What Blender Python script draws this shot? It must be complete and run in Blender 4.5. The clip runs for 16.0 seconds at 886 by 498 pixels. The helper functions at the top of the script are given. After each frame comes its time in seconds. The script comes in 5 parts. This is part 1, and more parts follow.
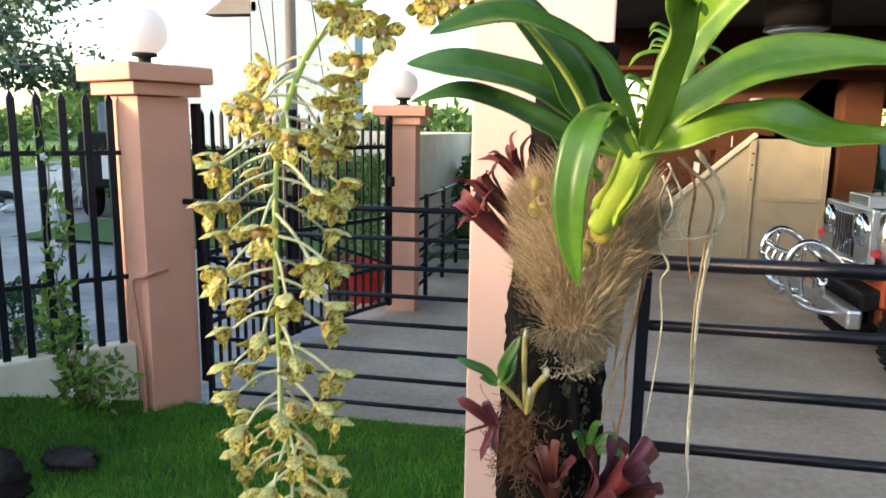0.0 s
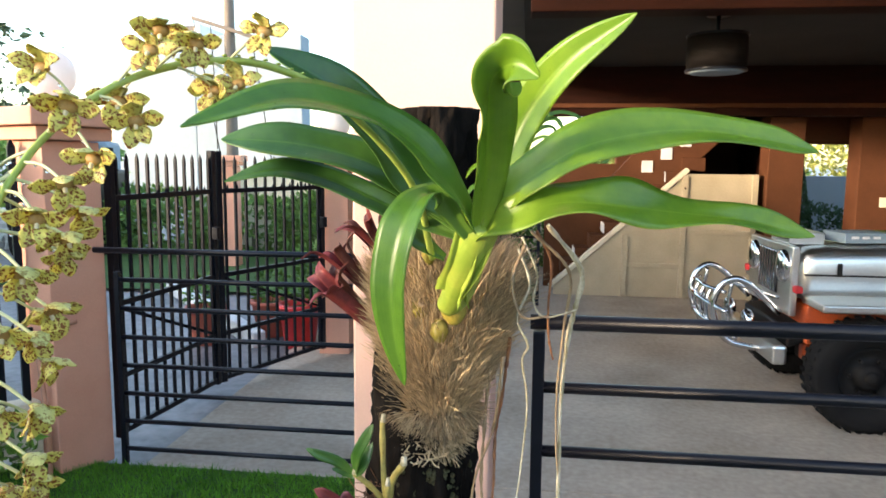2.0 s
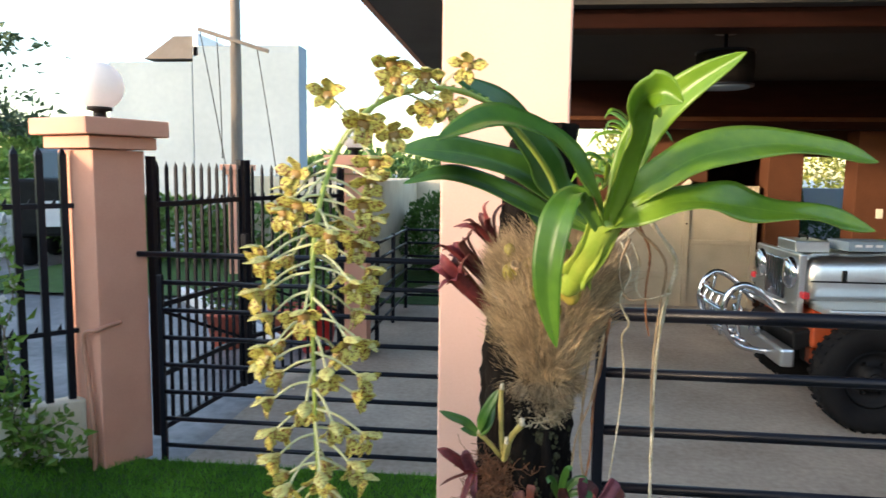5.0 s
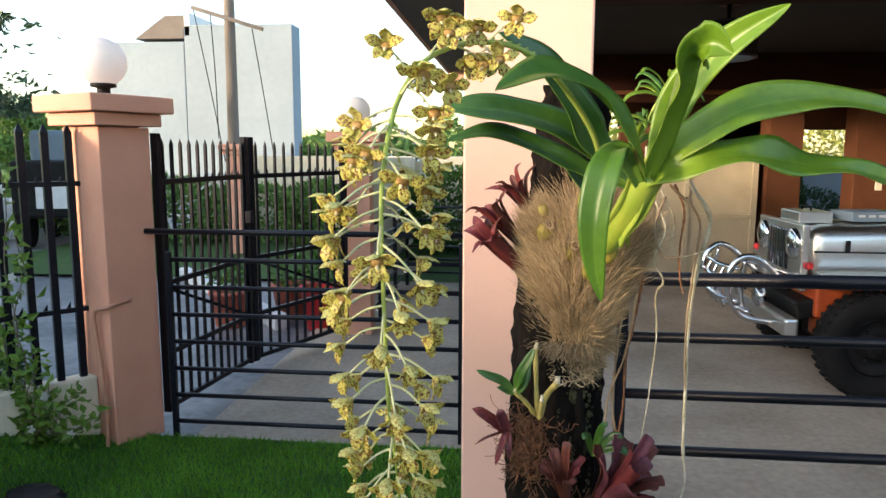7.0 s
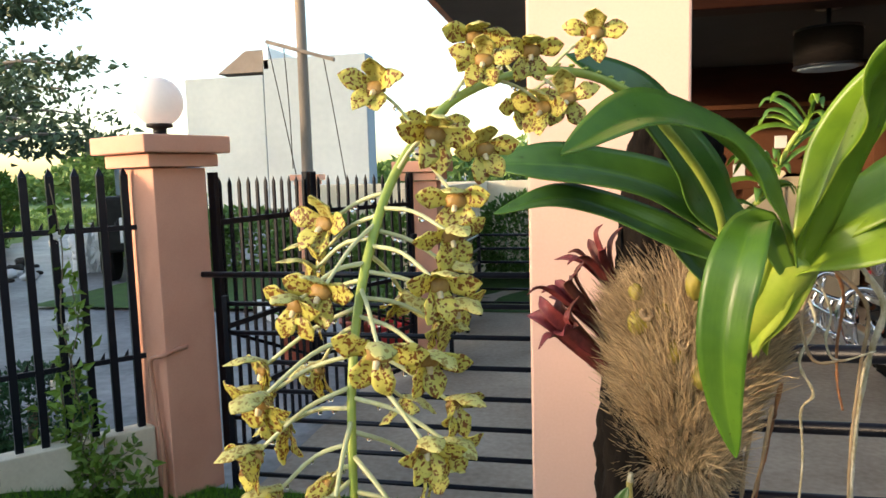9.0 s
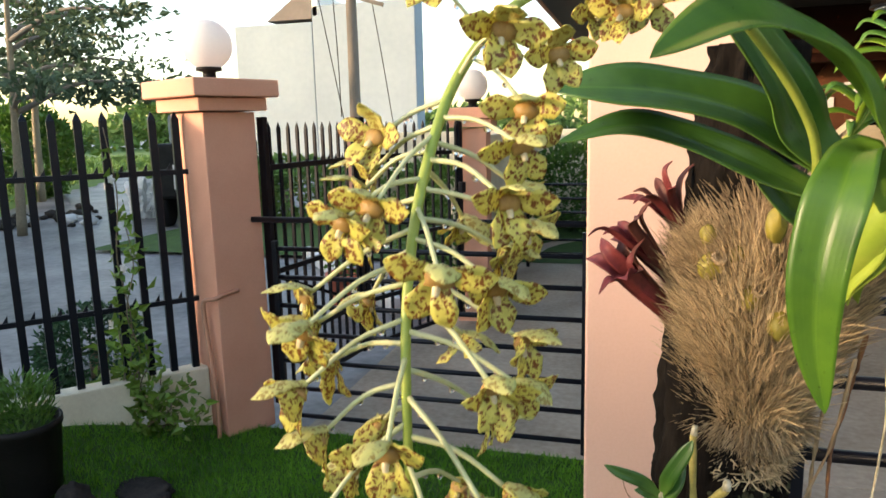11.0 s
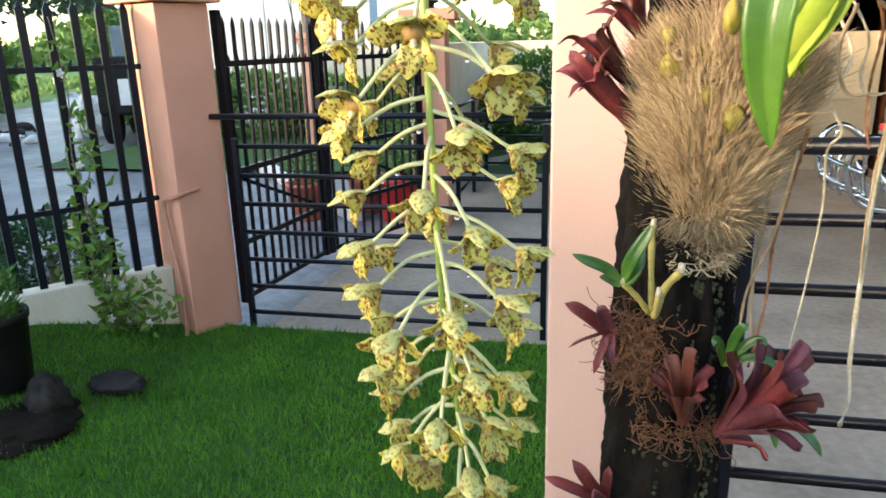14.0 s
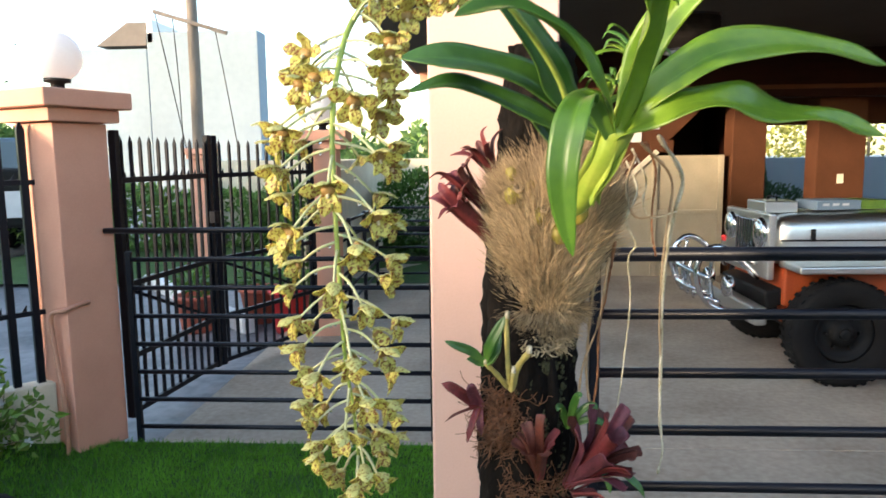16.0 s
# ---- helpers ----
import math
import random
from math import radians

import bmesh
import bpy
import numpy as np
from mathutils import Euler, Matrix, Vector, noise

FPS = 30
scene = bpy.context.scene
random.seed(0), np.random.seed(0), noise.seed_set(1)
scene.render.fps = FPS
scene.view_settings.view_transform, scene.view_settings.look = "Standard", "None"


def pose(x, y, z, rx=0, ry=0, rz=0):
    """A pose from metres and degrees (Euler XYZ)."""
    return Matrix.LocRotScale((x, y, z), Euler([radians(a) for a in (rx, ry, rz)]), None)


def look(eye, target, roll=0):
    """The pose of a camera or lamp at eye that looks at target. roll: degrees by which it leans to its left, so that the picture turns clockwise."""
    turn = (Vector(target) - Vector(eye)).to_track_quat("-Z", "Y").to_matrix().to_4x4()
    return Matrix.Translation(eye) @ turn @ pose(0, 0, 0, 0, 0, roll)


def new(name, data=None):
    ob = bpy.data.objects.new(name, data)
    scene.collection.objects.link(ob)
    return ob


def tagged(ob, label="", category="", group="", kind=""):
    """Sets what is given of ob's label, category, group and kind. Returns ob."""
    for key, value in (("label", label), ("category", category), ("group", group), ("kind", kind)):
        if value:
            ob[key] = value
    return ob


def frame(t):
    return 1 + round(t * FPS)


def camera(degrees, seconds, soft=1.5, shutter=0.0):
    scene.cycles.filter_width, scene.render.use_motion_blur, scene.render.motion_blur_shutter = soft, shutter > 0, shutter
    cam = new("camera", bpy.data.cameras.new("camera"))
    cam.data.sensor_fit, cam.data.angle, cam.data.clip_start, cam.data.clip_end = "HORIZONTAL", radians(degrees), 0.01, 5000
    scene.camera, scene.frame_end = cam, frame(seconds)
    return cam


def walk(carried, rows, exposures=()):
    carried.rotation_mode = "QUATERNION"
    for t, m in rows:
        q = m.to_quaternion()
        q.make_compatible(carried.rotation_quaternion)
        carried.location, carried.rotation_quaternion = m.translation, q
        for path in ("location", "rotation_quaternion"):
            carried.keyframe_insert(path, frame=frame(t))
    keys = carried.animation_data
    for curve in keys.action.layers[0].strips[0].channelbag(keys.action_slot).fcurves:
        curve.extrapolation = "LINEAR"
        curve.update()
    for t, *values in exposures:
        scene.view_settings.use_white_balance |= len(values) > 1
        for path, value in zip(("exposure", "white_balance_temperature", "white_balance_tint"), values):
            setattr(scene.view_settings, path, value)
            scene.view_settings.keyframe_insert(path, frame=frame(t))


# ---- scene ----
cam = camera(64.5, 16.0, shutter=0.4)
PATH = [
    (0, (0.116, 0.12, 1.666), (-0.25, 2.057, 1.328), 0.9),
    (0.5, (0.156, 0.143, 1.687), (-0.232, 2.088, 1.432), 0.6),
    (1, (0.195, 0.178, 1.704), (-0.223, 2.121, 1.475), 1.0),
    (1.5, (0.24, 0.22, 1.719), (-0.086, 2.182, 1.507), 1.2),
    (2, (0.256, 0.230, 1.725), (0.021, 2.200, 1.479), 0.5),
    (2.5, (0.23, 0.214, 1.706), (0.044, 2.17, 1.331), 0.6),
    (3, (0.201, 0.216, 1.679), (0.042, 2.146, 1.18), -0.1),
    (3.5, (0.172, 0.19, 1.653), (0.04, 2.087, 1.032), -0.9),
    (4, (0.146, 0.139, 1.674), (0.065, 2.083, 1.213), -0.3),
    (4.5, (0.122, 0.074, 1.709), (0.038, 2.055, 1.448), 0.6),
    (5, (0.068, 0.011, 1.716), (-0.146, 1.988, 1.5), 0.8),
    (5.2, (0.052, 0.002, 1.711), (-0.187, 1.976, 1.495), 0.9),
    (7.3, (-0.001, -0.008, 1.684), (-0.189, 1.964, 1.407), 0.1),
    (7.5, (0.001, 0.022, 1.694), (-0.178, 1.996, 1.428), 0.2),
    (8, (0.002, 0.139, 1.725), (-0.266, 2.111, 1.528), -0.2),
    (8.2, (0.001, 0.196, 1.741), (-0.316, 2.163, 1.566), -0.8),
    (10.5, (-0.02, 0.373, 1.741), (-0.519, 2.281, 1.407), -1.4),
    (11, (-0.026, 0.371, 1.718), (-0.568, 2.265, 1.371), -1.4),
    (11.5, (-0.029, 0.364, 1.689), (-0.601, 2.24, 1.298), -1.5),
    (12, (-0.036, 0.363, 1.657), (-0.619, 2.221, 1.205), -1.8),
    (12.5, (-0.036, 0.358, 1.634), (-0.593, 2.215, 1.144), -1.4),
    (13, (-0.039, 0.351, 1.61), (-0.558, 2.206, 1.074), -1.2),
    (13.5, (-0.042, 0.329, 1.591), (-0.545, 2.179, 1.022), -1.5),
    (14, (-0.036, 0.275, 1.577), (-0.453, 2.149, 1.017), -1.5),
    (14.5, (-0.028, 0.239, 1.566), (-0.383, 2.132, 1.028), -1.2),
    (15, (-0.031, 0.171, 1.579), (-0.311, 2.099, 1.127), -1.7),
    (15.5, (-0.019, 0.102, 1.594), (-0.214, 2.062, 1.248), -1.3),
    (16, (0.006, 0.039, 1.609), (-0.113, 2.018, 1.351), -0.7),
]
EXPOSURES = [(0.0, 2.63, 6260, 13.0), (2.0, 2.73, 6230, 13.4), (2.5, 2.96, 6220, 13.5), (2.8, 3.08, 6210, 13.6), (3.5, 3.23, 6170, 13.7), (4.1, 3.14, 6150, 13.8), (4.6, 2.6, 6140, 13.9), (5.2, 2.36, 6150, 14.0), (8.2, 2.24, 6520, 14.1), (10.5, 2.17, 6930, 15.0), (11.2, 2.37, 6890, 14.7), (12.0, 2.52, 6850, 14.2), (13.5, 2.76, 6510, 13.0), (14.5, 2.93, 6180, 12.0), (15.2, 2.78, 6180, 12.5), (16.0, 2.58, 6180, 13.0)]
walk(cam, [(t, look(eye, target, roll)) for t, eye, target, roll in PATH], EXPOSURES)

# ---- world, sun, exposure ----
SUN_FROM = Vector((-0.80, -0.52, 0.151)).normalized()
world = bpy.data.worlds.new("sky")
scene.world = world
world.use_nodes = True
wn = world.node_tree.nodes
sky = wn.new("ShaderNodeTexSky")
sky.sky_type, sky.sun_disc = "NISHITA", False
sky.sun_elevation = math.asin(SUN_FROM.z)
sky.sun_rotation = math.atan2(SUN_FROM.x, SUN_FROM.y)
sky.air_density, sky.dust_density, sky.ozone_density = 1.0, 1.2, 1.0
wn["Background"].inputs["Strength"].default_value = 0.15
world.node_tree.links.new(sky.outputs[0], wn["Background"].inputs["Color"])
sun = new("sun", bpy.data.lights.new("sun", "SUN"))
sun.data.energy, sun.data.angle, sun.data.color = 1.6, radians(4.5), (1.0, 0.78, 0.53)
sun.matrix_world = look(SUN_FROM * 30, (0, 0, 0))


# ---- materials ----
def material(name, base, second=None, rough=0.6, metal=0.0, scale=8.0, fine=90.0, bump=0.15, mix=0.5, stretch=(1, 1, 1), spec=0.5, translucent=0.0, island=0.0, coat=0.0):
    """Two colours mixed by a broad and a fine noise, with a fine relief."""
    m = bpy.data.materials.new(name)
    m.use_nodes = True
    nt = m.node_tree
    b = nt.nodes["Principled BSDF"]
    second = second or tuple(0.7 * c for c in base)
    co = nt.nodes.new("ShaderNodeTexCoord")
    mp = nt.nodes.new("ShaderNodeMapping")
    mp.inputs["Scale"].default_value = stretch
    nt.links.new(co.outputs["Object"], mp.inputs[0])
    big, small = nt.nodes.new("ShaderNodeTexNoise"), nt.nodes.new("ShaderNodeTexNoise")
    for n, s, d in ((big, scale, 3.0), (small, fine, 4.0)):
        n.inputs["Scale"].default_value, n.inputs["Detail"].default_value = s, d
        nt.links.new(mp.outputs[0], n.inputs["Vector"])
    add = nt.nodes.new("ShaderNodeMath")
    add.operation = "MULTIPLY_ADD"
    add.inputs[1].default_value = 0.65
    nt.links.new(big.outputs[0], add.inputs[0])
    mul = nt.nodes.new("ShaderNodeMath")
    mul.operation = "MULTIPLY"
    mul.inputs[1].default_value = 0.35
    nt.links.new(small.outputs[0], mul.inputs[0])
    nt.links.new(mul.outputs[0], add.inputs[2])
    ramp = nt.nodes.new("ShaderNodeValToRGB")
    ramp.color_ramp.elements[0].position, ramp.color_ramp.elements[1].position = mix - 0.17, mix + 0.17
    ramp.color_ramp.elements[0].color, ramp.color_ramp.elements[1].color = (*second, 1), (*base, 1)
    nt.links.new(add.outputs[0], ramp.inputs[0])
    out = ramp.outputs[0]
    if island:
        info, geo = nt.nodes.new("ShaderNodeObjectInfo"), nt.nodes.new("ShaderNodeNewGeometry")
        rnd = nt.nodes.new("ShaderNodeMath")
        rnd.operation = "ADD"
        nt.links.new(info.outputs["Random"], rnd.inputs[0])
        nt.links.new(geo.outputs["Random Per Island"], rnd.inputs[1])
        rng = nt.nodes.new("ShaderNodeMapRange")
        rng.inputs["From Max"].default_value = 2.0
        rng.inputs["To Min"].default_value, rng.inputs["To Max"].default_value = 1 - island, 1 + island
        nt.links.new(rnd.outputs[0], rng.inputs[0])
        hsv = nt.nodes.new("ShaderNodeHueSaturation")
        nt.links.new(rng.outputs[0], hsv.inputs["Value"])
        nt.links.new(out, hsv.inputs["Color"])
        out = hsv.outputs[0]
    nt.links.new(out, b.inputs["Base Color"])
    b.inputs["Roughness"].default_value, b.inputs["Metallic"].default_value = rough, metal
    b.inputs["Specular IOR Level"].default_value = spec
    b.inputs["Coat Weight"].default_value = coat
    if bump:
        bp = nt.nodes.new("ShaderNodeBump")
        bp.inputs["Strength"].default_value, bp.inputs["Distance"].default_value = bump, 0.01
        nt.links.new(add.outputs[0], bp.inputs["Height"])
        nt.links.new(bp.outputs[0], b.inputs["Normal"])
    if translucent:
        tr, mx = nt.nodes.new("ShaderNodeBsdfTranslucent"), nt.nodes.new("ShaderNodeMixShader")
        mx.inputs[0].default_value = translucent
        nt.links.new(out, tr.inputs["Color"])
        nt.links.new(b.outputs[0], mx.inputs[1])
        nt.links.new(tr.outputs[0], mx.inputs[2])
        nt.links.new(mx.outputs[0], nt.nodes["Material Output"].inputs[0])
    return m


def spotted(name, base, blot, scale, size):
    """Petal with brown blotches on yellow-green."""
    m = material(name, base, tuple(0.75 * c for c in base), rough=0.42, scale=60, fine=400, bump=0.1, translucent=0.38)
    nt = m.node_tree
    b = nt.nodes["Principled BSDF"]
    old = b.inputs["Base Color"].links[0].from_socket
    co, info = nt.nodes.new("ShaderNodeTexCoord"), nt.nodes.new("ShaderNodeObjectInfo")
    mv = nt.nodes.new("ShaderNodeVectorMath")
    mv.operation = "MULTIPLY_ADD"
    comb = nt.nodes.new("ShaderNodeCombineXYZ")
    for k in range(3):
        nt.links.new(info.outputs["Random"], comb.inputs[k])
    nt.links.new(comb.outputs[0], mv.inputs[0])
    mv.inputs[1].default_value = (1.7, 2.3, 0.9)
    nt.links.new(co.outputs["Object"], mv.inputs[2])
    warp = nt.nodes.new("ShaderNodeTexNoise")
    warp.inputs["Scale"].default_value = 300
    nt.links.new(mv.outputs[0], warp.inputs["Vector"])
    mad = nt.nodes.new("ShaderNodeVectorMath")
    mad.operation = "MULTIPLY_ADD"
    mad.inputs[1].default_value = (0.0075, 0.0075, 0.0075)
    nt.links.new(warp.outputs["Color"], mad.inputs[0])
    nt.links.new(mv.outputs[0], mad.inputs[2])
    vo = nt.nodes.new("ShaderNodeTexVoronoi")
    vo.inputs["Scale"].default_value = scale
    nt.links.new(mad.outputs[0], vo.inputs["Vector"])
    ramp = nt.nodes.new("ShaderNodeValToRGB")
    ramp.color_ramp.elements[0].position, ramp.color_ramp.elements[1].position = size - 0.03, size + 0.10
    ramp.color_ramp.elements[0].color, ramp.color_ramp.elements[1].color = (1, 1, 1, 1), (0, 0, 0, 1)
    nt.links.new(vo.outputs["Distance"], ramp.inputs[0])
    mx = nt.nodes.new("ShaderNodeMix")
    mx.data_type = "RGBA"
    nt.links.new(ramp.outputs[0], mx.inputs["Factor"])
    nt.links.new(old, mx.inputs[6])
    mx.inputs[7].default_value = (*blot, 1)
    nt.links.new(mx.outputs[2], b.inputs["Base Color"])
    for n in nt.nodes:
        if n.type == "BSDF_TRANSLUCENT":
            nt.links.new(mx.outputs[2], n.inputs["Color"])
    return m


def glass(name):
    m = bpy.data.materials.new(name)
    m.use_nodes = True
    b = m.node_tree.nodes["Principled BSDF"]
    b.inputs["Transmission Weight"].default_value, b.inputs["Roughness"].default_value, b.inputs["IOR"].default_value = 1.0, 0.02, 1.33
    return m


def veined(m, bands, tint):
    """Parallel veins and a pale midrib across a leaf."""
    nt = m.node_tree
    b = nt.nodes["Principled BSDF"]
    uv, sep = nt.nodes.new("ShaderNodeUVMap"), nt.nodes.new("ShaderNodeSeparateXYZ")
    nt.links.new(uv.outputs[0], sep.inputs[0])
    sn = nt.nodes.new("ShaderNodeMath")
    sn.operation = "SINE"
    mu = nt.nodes.new("ShaderNodeMath")
    mu.operation = "MULTIPLY"
    mu.inputs[1].default_value = bands * 6.283
    nt.links.new(sep.outputs[0], mu.inputs[0])
    nt.links.new(mu.outputs[0], sn.inputs[0])
    old = b.inputs["Normal"].links[0].from_node
    bp = nt.nodes.new("ShaderNodeBump")
    bp.inputs["Strength"].default_value, bp.inputs["Distance"].default_value = 0.05, 0.0006
    nt.links.new(sn.outputs[0], bp.inputs["Height"])
    nt.links.new(old.outputs[0], bp.inputs["Normal"])
    nt.links.new(bp.outputs[0], b.inputs["Normal"])
    mid = nt.nodes.new("ShaderNodeMath")
    mid.operation = "COMPARE"
    mid.inputs[1].default_value, mid.inputs[2].default_value = 0.5, 0.022
    nt.links.new(sep.outputs[0], mid.inputs[0])
    base = nt.nodes.new("ShaderNodeMapRange")
    base.inputs["From Min"].default_value, base.inputs["From Max"].default_value = 0.0, 0.35
    base.inputs["To Min"].default_value, base.inputs["To Max"].default_value = 0.75, 0.0
    nt.links.new(sep.outputs[1], base.inputs[0])
    mx1 = nt.nodes.new("ShaderNodeMath")
    mx1.operation = "MAXIMUM"
    half = nt.nodes.new("ShaderNodeMath")
    half.operation = "MULTIPLY"
    half.inputs[1].default_value = 0.16
    nt.links.new(mid.outputs[0], half.inputs[0])
    nt.links.new(half.outputs[0], mx1.inputs[0])
    nt.links.new(base.outputs[0], mx1.inputs[1])
    col = b.inputs["Base Color"].links[0].from_socket
    mx = nt.nodes.new("ShaderNodeMix")
    mx.data_type = "RGBA"
    nt.links.new(mx1.outputs[0], mx.inputs["Factor"])
    nt.links.new(col, mx.inputs[6])
    mx.inputs[7].default_value = (*tint, 1)
    nt.links.new(mx.outputs[2], b.inputs["Base Color"])
    for n in nt.nodes:
        if n.type == "BSDF_TRANSLUCENT":
            nt.links.new(mx.outputs[2], n.inputs["Color"])


SALMON = material("salmon_plaster", (0.74, 0.37, 0.245), (0.64, 0.30, 0.195), rough=0.75, scale=3, fine=160, bump=0.10, mix=0.45)
PEACH = material("peach_plaster", (0.74, 0.46, 0.35), (0.68, 0.41, 0.30), rough=0.7, scale=2.5, fine=170, bump=0.08, mix=0.45)
CREAM = material("cream_plaster", (0.76, 0.69, 0.52), (0.63, 0.55, 0.40), rough=0.8, scale=4, fine=60, bump=0.15)
# Cream lowered below the outdoor walls' tone to stand in for carport shade.
CREAMPANEL = material("cream_panel_shaded", (0.50, 0.42, 0.29), (0.40, 0.33, 0.22), rough=0.55, scale=3, fine=50, bump=0.06)
# Tan with the carport's dimness put into the colour.
TAN = material("tan_wall_shaded", (0.105, 0.042, 0.020), (0.075, 0.030, 0.015), rough=0.7, scale=3, fine=60, spec=0.08)
# Red-brown lowered nearly to black, carrying the interior's shade in the paint.
BROWNRED = material("brown_red_shaded", (0.024, 0.007, 0.0045), (0.015, 0.005, 0.003), rough=0.6, scale=3, fine=60, stretch=(1, 6, 6), spec=0.08)
# Pale grey taken almost to black to stand in for the dim ceiling.
CEILING = material("ceiling_paint_shaded", (0.062, 0.060, 0.057), (0.048, 0.046, 0.044), rough=0.8, scale=1.5, fine=40, spec=0.08)
SOFFIT = material("soffit_paint", (0.17, 0.155, 0.145), (0.14, 0.125, 0.115), rough=0.8, scale=2, fine=50, spec=0.08)
CONCRETE = material("driveway_concrete", (0.50, 0.42, 0.325), (0.26, 0.205, 0.15), rough=0.8, scale=1.1, fine=24, bump=0.25, mix=0.5)
BLACKIRON = material("black_painted_iron", (0.0045, 0.0055, 0.010), (0.007, 0.008, 0.013), rough=0.34, metal=0.0, scale=12, fine=160, bump=0.12, spec=0.24)
BARK = material("dark_bark", (0.017, 0.013, 0.010), (0.003, 0.0025, 0.0022), rough=0.95, scale=28, fine=130, bump=1.0, stretch=(1, 1, 0.35), spec=0.06)
BARKMOSS = material("mossy_bark", (0.11, 0.105, 0.050), (0.025, 0.022, 0.014), rough=0.95, scale=30, fine=110, bump=0.9, mix=0.55, spec=0.1)
# Leaf greens by light: bright on the right, darker copies for shaded leaves.
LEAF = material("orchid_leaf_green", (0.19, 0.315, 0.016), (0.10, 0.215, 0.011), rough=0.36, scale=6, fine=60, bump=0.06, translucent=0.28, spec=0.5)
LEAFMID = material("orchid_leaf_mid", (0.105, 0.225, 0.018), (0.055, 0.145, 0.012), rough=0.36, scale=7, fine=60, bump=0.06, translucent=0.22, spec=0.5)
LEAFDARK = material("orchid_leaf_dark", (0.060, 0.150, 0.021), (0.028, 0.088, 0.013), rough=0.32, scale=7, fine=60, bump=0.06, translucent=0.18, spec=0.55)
STEMYELLOW = material("pale_green_stem", (0.42, 0.50, 0.07), (0.28, 0.40, 0.04), rough=0.4, scale=14, fine=120, bump=0.08, translucent=0.15)
SPIKEGREEN = material("flower_stem_green", (0.42, 0.48, 0.09), (0.28, 0.37, 0.06), rough=0.4, scale=30, fine=200, bump=0.08, translucent=0.1)
PEDICEL = material("pale_pedicel", (0.70, 0.69, 0.40), (0.56, 0.58, 0.26), rough=0.4, scale=60, fine=300, bump=0.05, translucent=0.2)
BULB = material("yellow_bulb", (0.36, 0.27, 0.03), (0.17, 0.15, 0.025), rough=0.6, scale=20, fine=120, bump=0.15)
SHEATH = material("dry_sheath", (0.42, 0.30, 0.17), (0.20, 0.13, 0.07), rough=0.85, scale=40, fine=200, bump=0.4, stretch=(1, 1, 0.3))
STRAW = material("straw_roots", (0.68, 0.52, 0.31), (0.46, 0.32, 0.165), rough=0.85, scale=9, fine=120, bump=0.1, island=0.75)
# Root brown lowered so the gaps between fibres look shaded.
STRAWCORE = material("matted_roots_shaded", (0.12, 0.075, 0.035), (0.045, 0.028, 0.014), rough=0.95, scale=30, fine=220, bump=0.8)
AIRROOT = material("aerial_root", (0.72, 0.66, 0.50), (0.24, 0.18, 0.06), rough=0.8, scale=48, fine=360, bump=0.4, stretch=(1, 1, 0.4))
REDROOT = material("brown_fibre", (0.29, 0.125, 0.050), (0.12, 0.050, 0.022), rough=0.9, scale=40, fine=200, bump=0.2, island=0.4)
REDLEAF = material("red_bromeliad_leaf", (0.235, 0.034, 0.036), (0.10, 0.018, 0.014), rough=0.58, scale=25, fine=160, bump=0.1, translucent=0.18)
RUSTLEAF = material("rust_bromeliad_leaf", (0.17, 0.040, 0.020), (0.07, 0.016, 0.010), rough=0.58, scale=25, fine=160, bump=0.1, translucent=0.15)
PURPLELEAF = material("purple_bromeliad_leaf", (0.21, 0.055, 0.070), (0.09, 0.020, 0.026), rough=0.5, scale=25, fine=160, bump=0.1, translucent=0.15)
CANE = material("orchid_cane", (0.46, 0.37, 0.10), (0.26, 0.20, 0.05), rough=0.5, scale=40, fine=200, bump=0.2, stretch=(1, 1, 2))
GRASS = material("grass_blades", (0.135, 0.325, 0.024), (0.060, 0.175, 0.012), rough=0.6, scale=2.5, fine=40, bump=0, translucent=0.25, island=0.4, spec=0.25)
TURF = material("turf_soil", (0.045, 0.11, 0.010), (0.022, 0.055, 0.008), rough=0.95, scale=6, fine=120, bump=0.5)
SHRUB = material("shrub_leaves", (0.11, 0.24, 0.03), (0.05, 0.13, 0.018), rough=0.5, scale=6, fine=60, bump=0, translucent=0.25, island=0.4)
VINELEAF = material("vine_leaves", (0.22, 0.36, 0.05), (0.11, 0.22, 0.03), rough=0.5, scale=8, fine=80, bump=0, translucent=0.3, island=0.4)
TREELEAF = material("tree_leaves", (0.10, 0.15, 0.07), (0.05, 0.09, 0.045), rough=0.6, scale=2, fine=20, bump=0, translucent=0.2, island=0.4)
YELLOWLEAF = material("yellow_foliage", (0.42, 0.40, 0.10), (0.25, 0.28, 0.06), rough=0.7, scale=3, fine=20, bump=0, translucent=0.25, island=0.4)
CYPRESS = material("cypress_leaves", (0.03, 0.10, 0.03), (0.015, 0.05, 0.018), rough=0.6, scale=6, fine=40, bump=0, translucent=0.1, island=0.4)
FARGREEN = material("far_foliage", (0.16, 0.27, 0.06), (0.08, 0.16, 0.035), rough=0.8, scale=2, fine=10, bump=0, translucent=0.15, island=0.4)
ASPHALT = material("wet_road", (0.27, 0.26, 0.26), (0.045, 0.045, 0.052), rough=0.45, scale=0.9, fine=12, bump=0.4)
SOIL = material("dark_soil", (0.022, 0.017, 0.012), (0.007, 0.006, 0.005), spec=0.1, rough=0.95, scale=14, fine=90, bump=0.8)
STONE = material("dark_stone", (0.050, 0.043, 0.036), (0.010, 0.010, 0.010), spec=0.15, rough=0.85, scale=14, fine=90, bump=0.6)
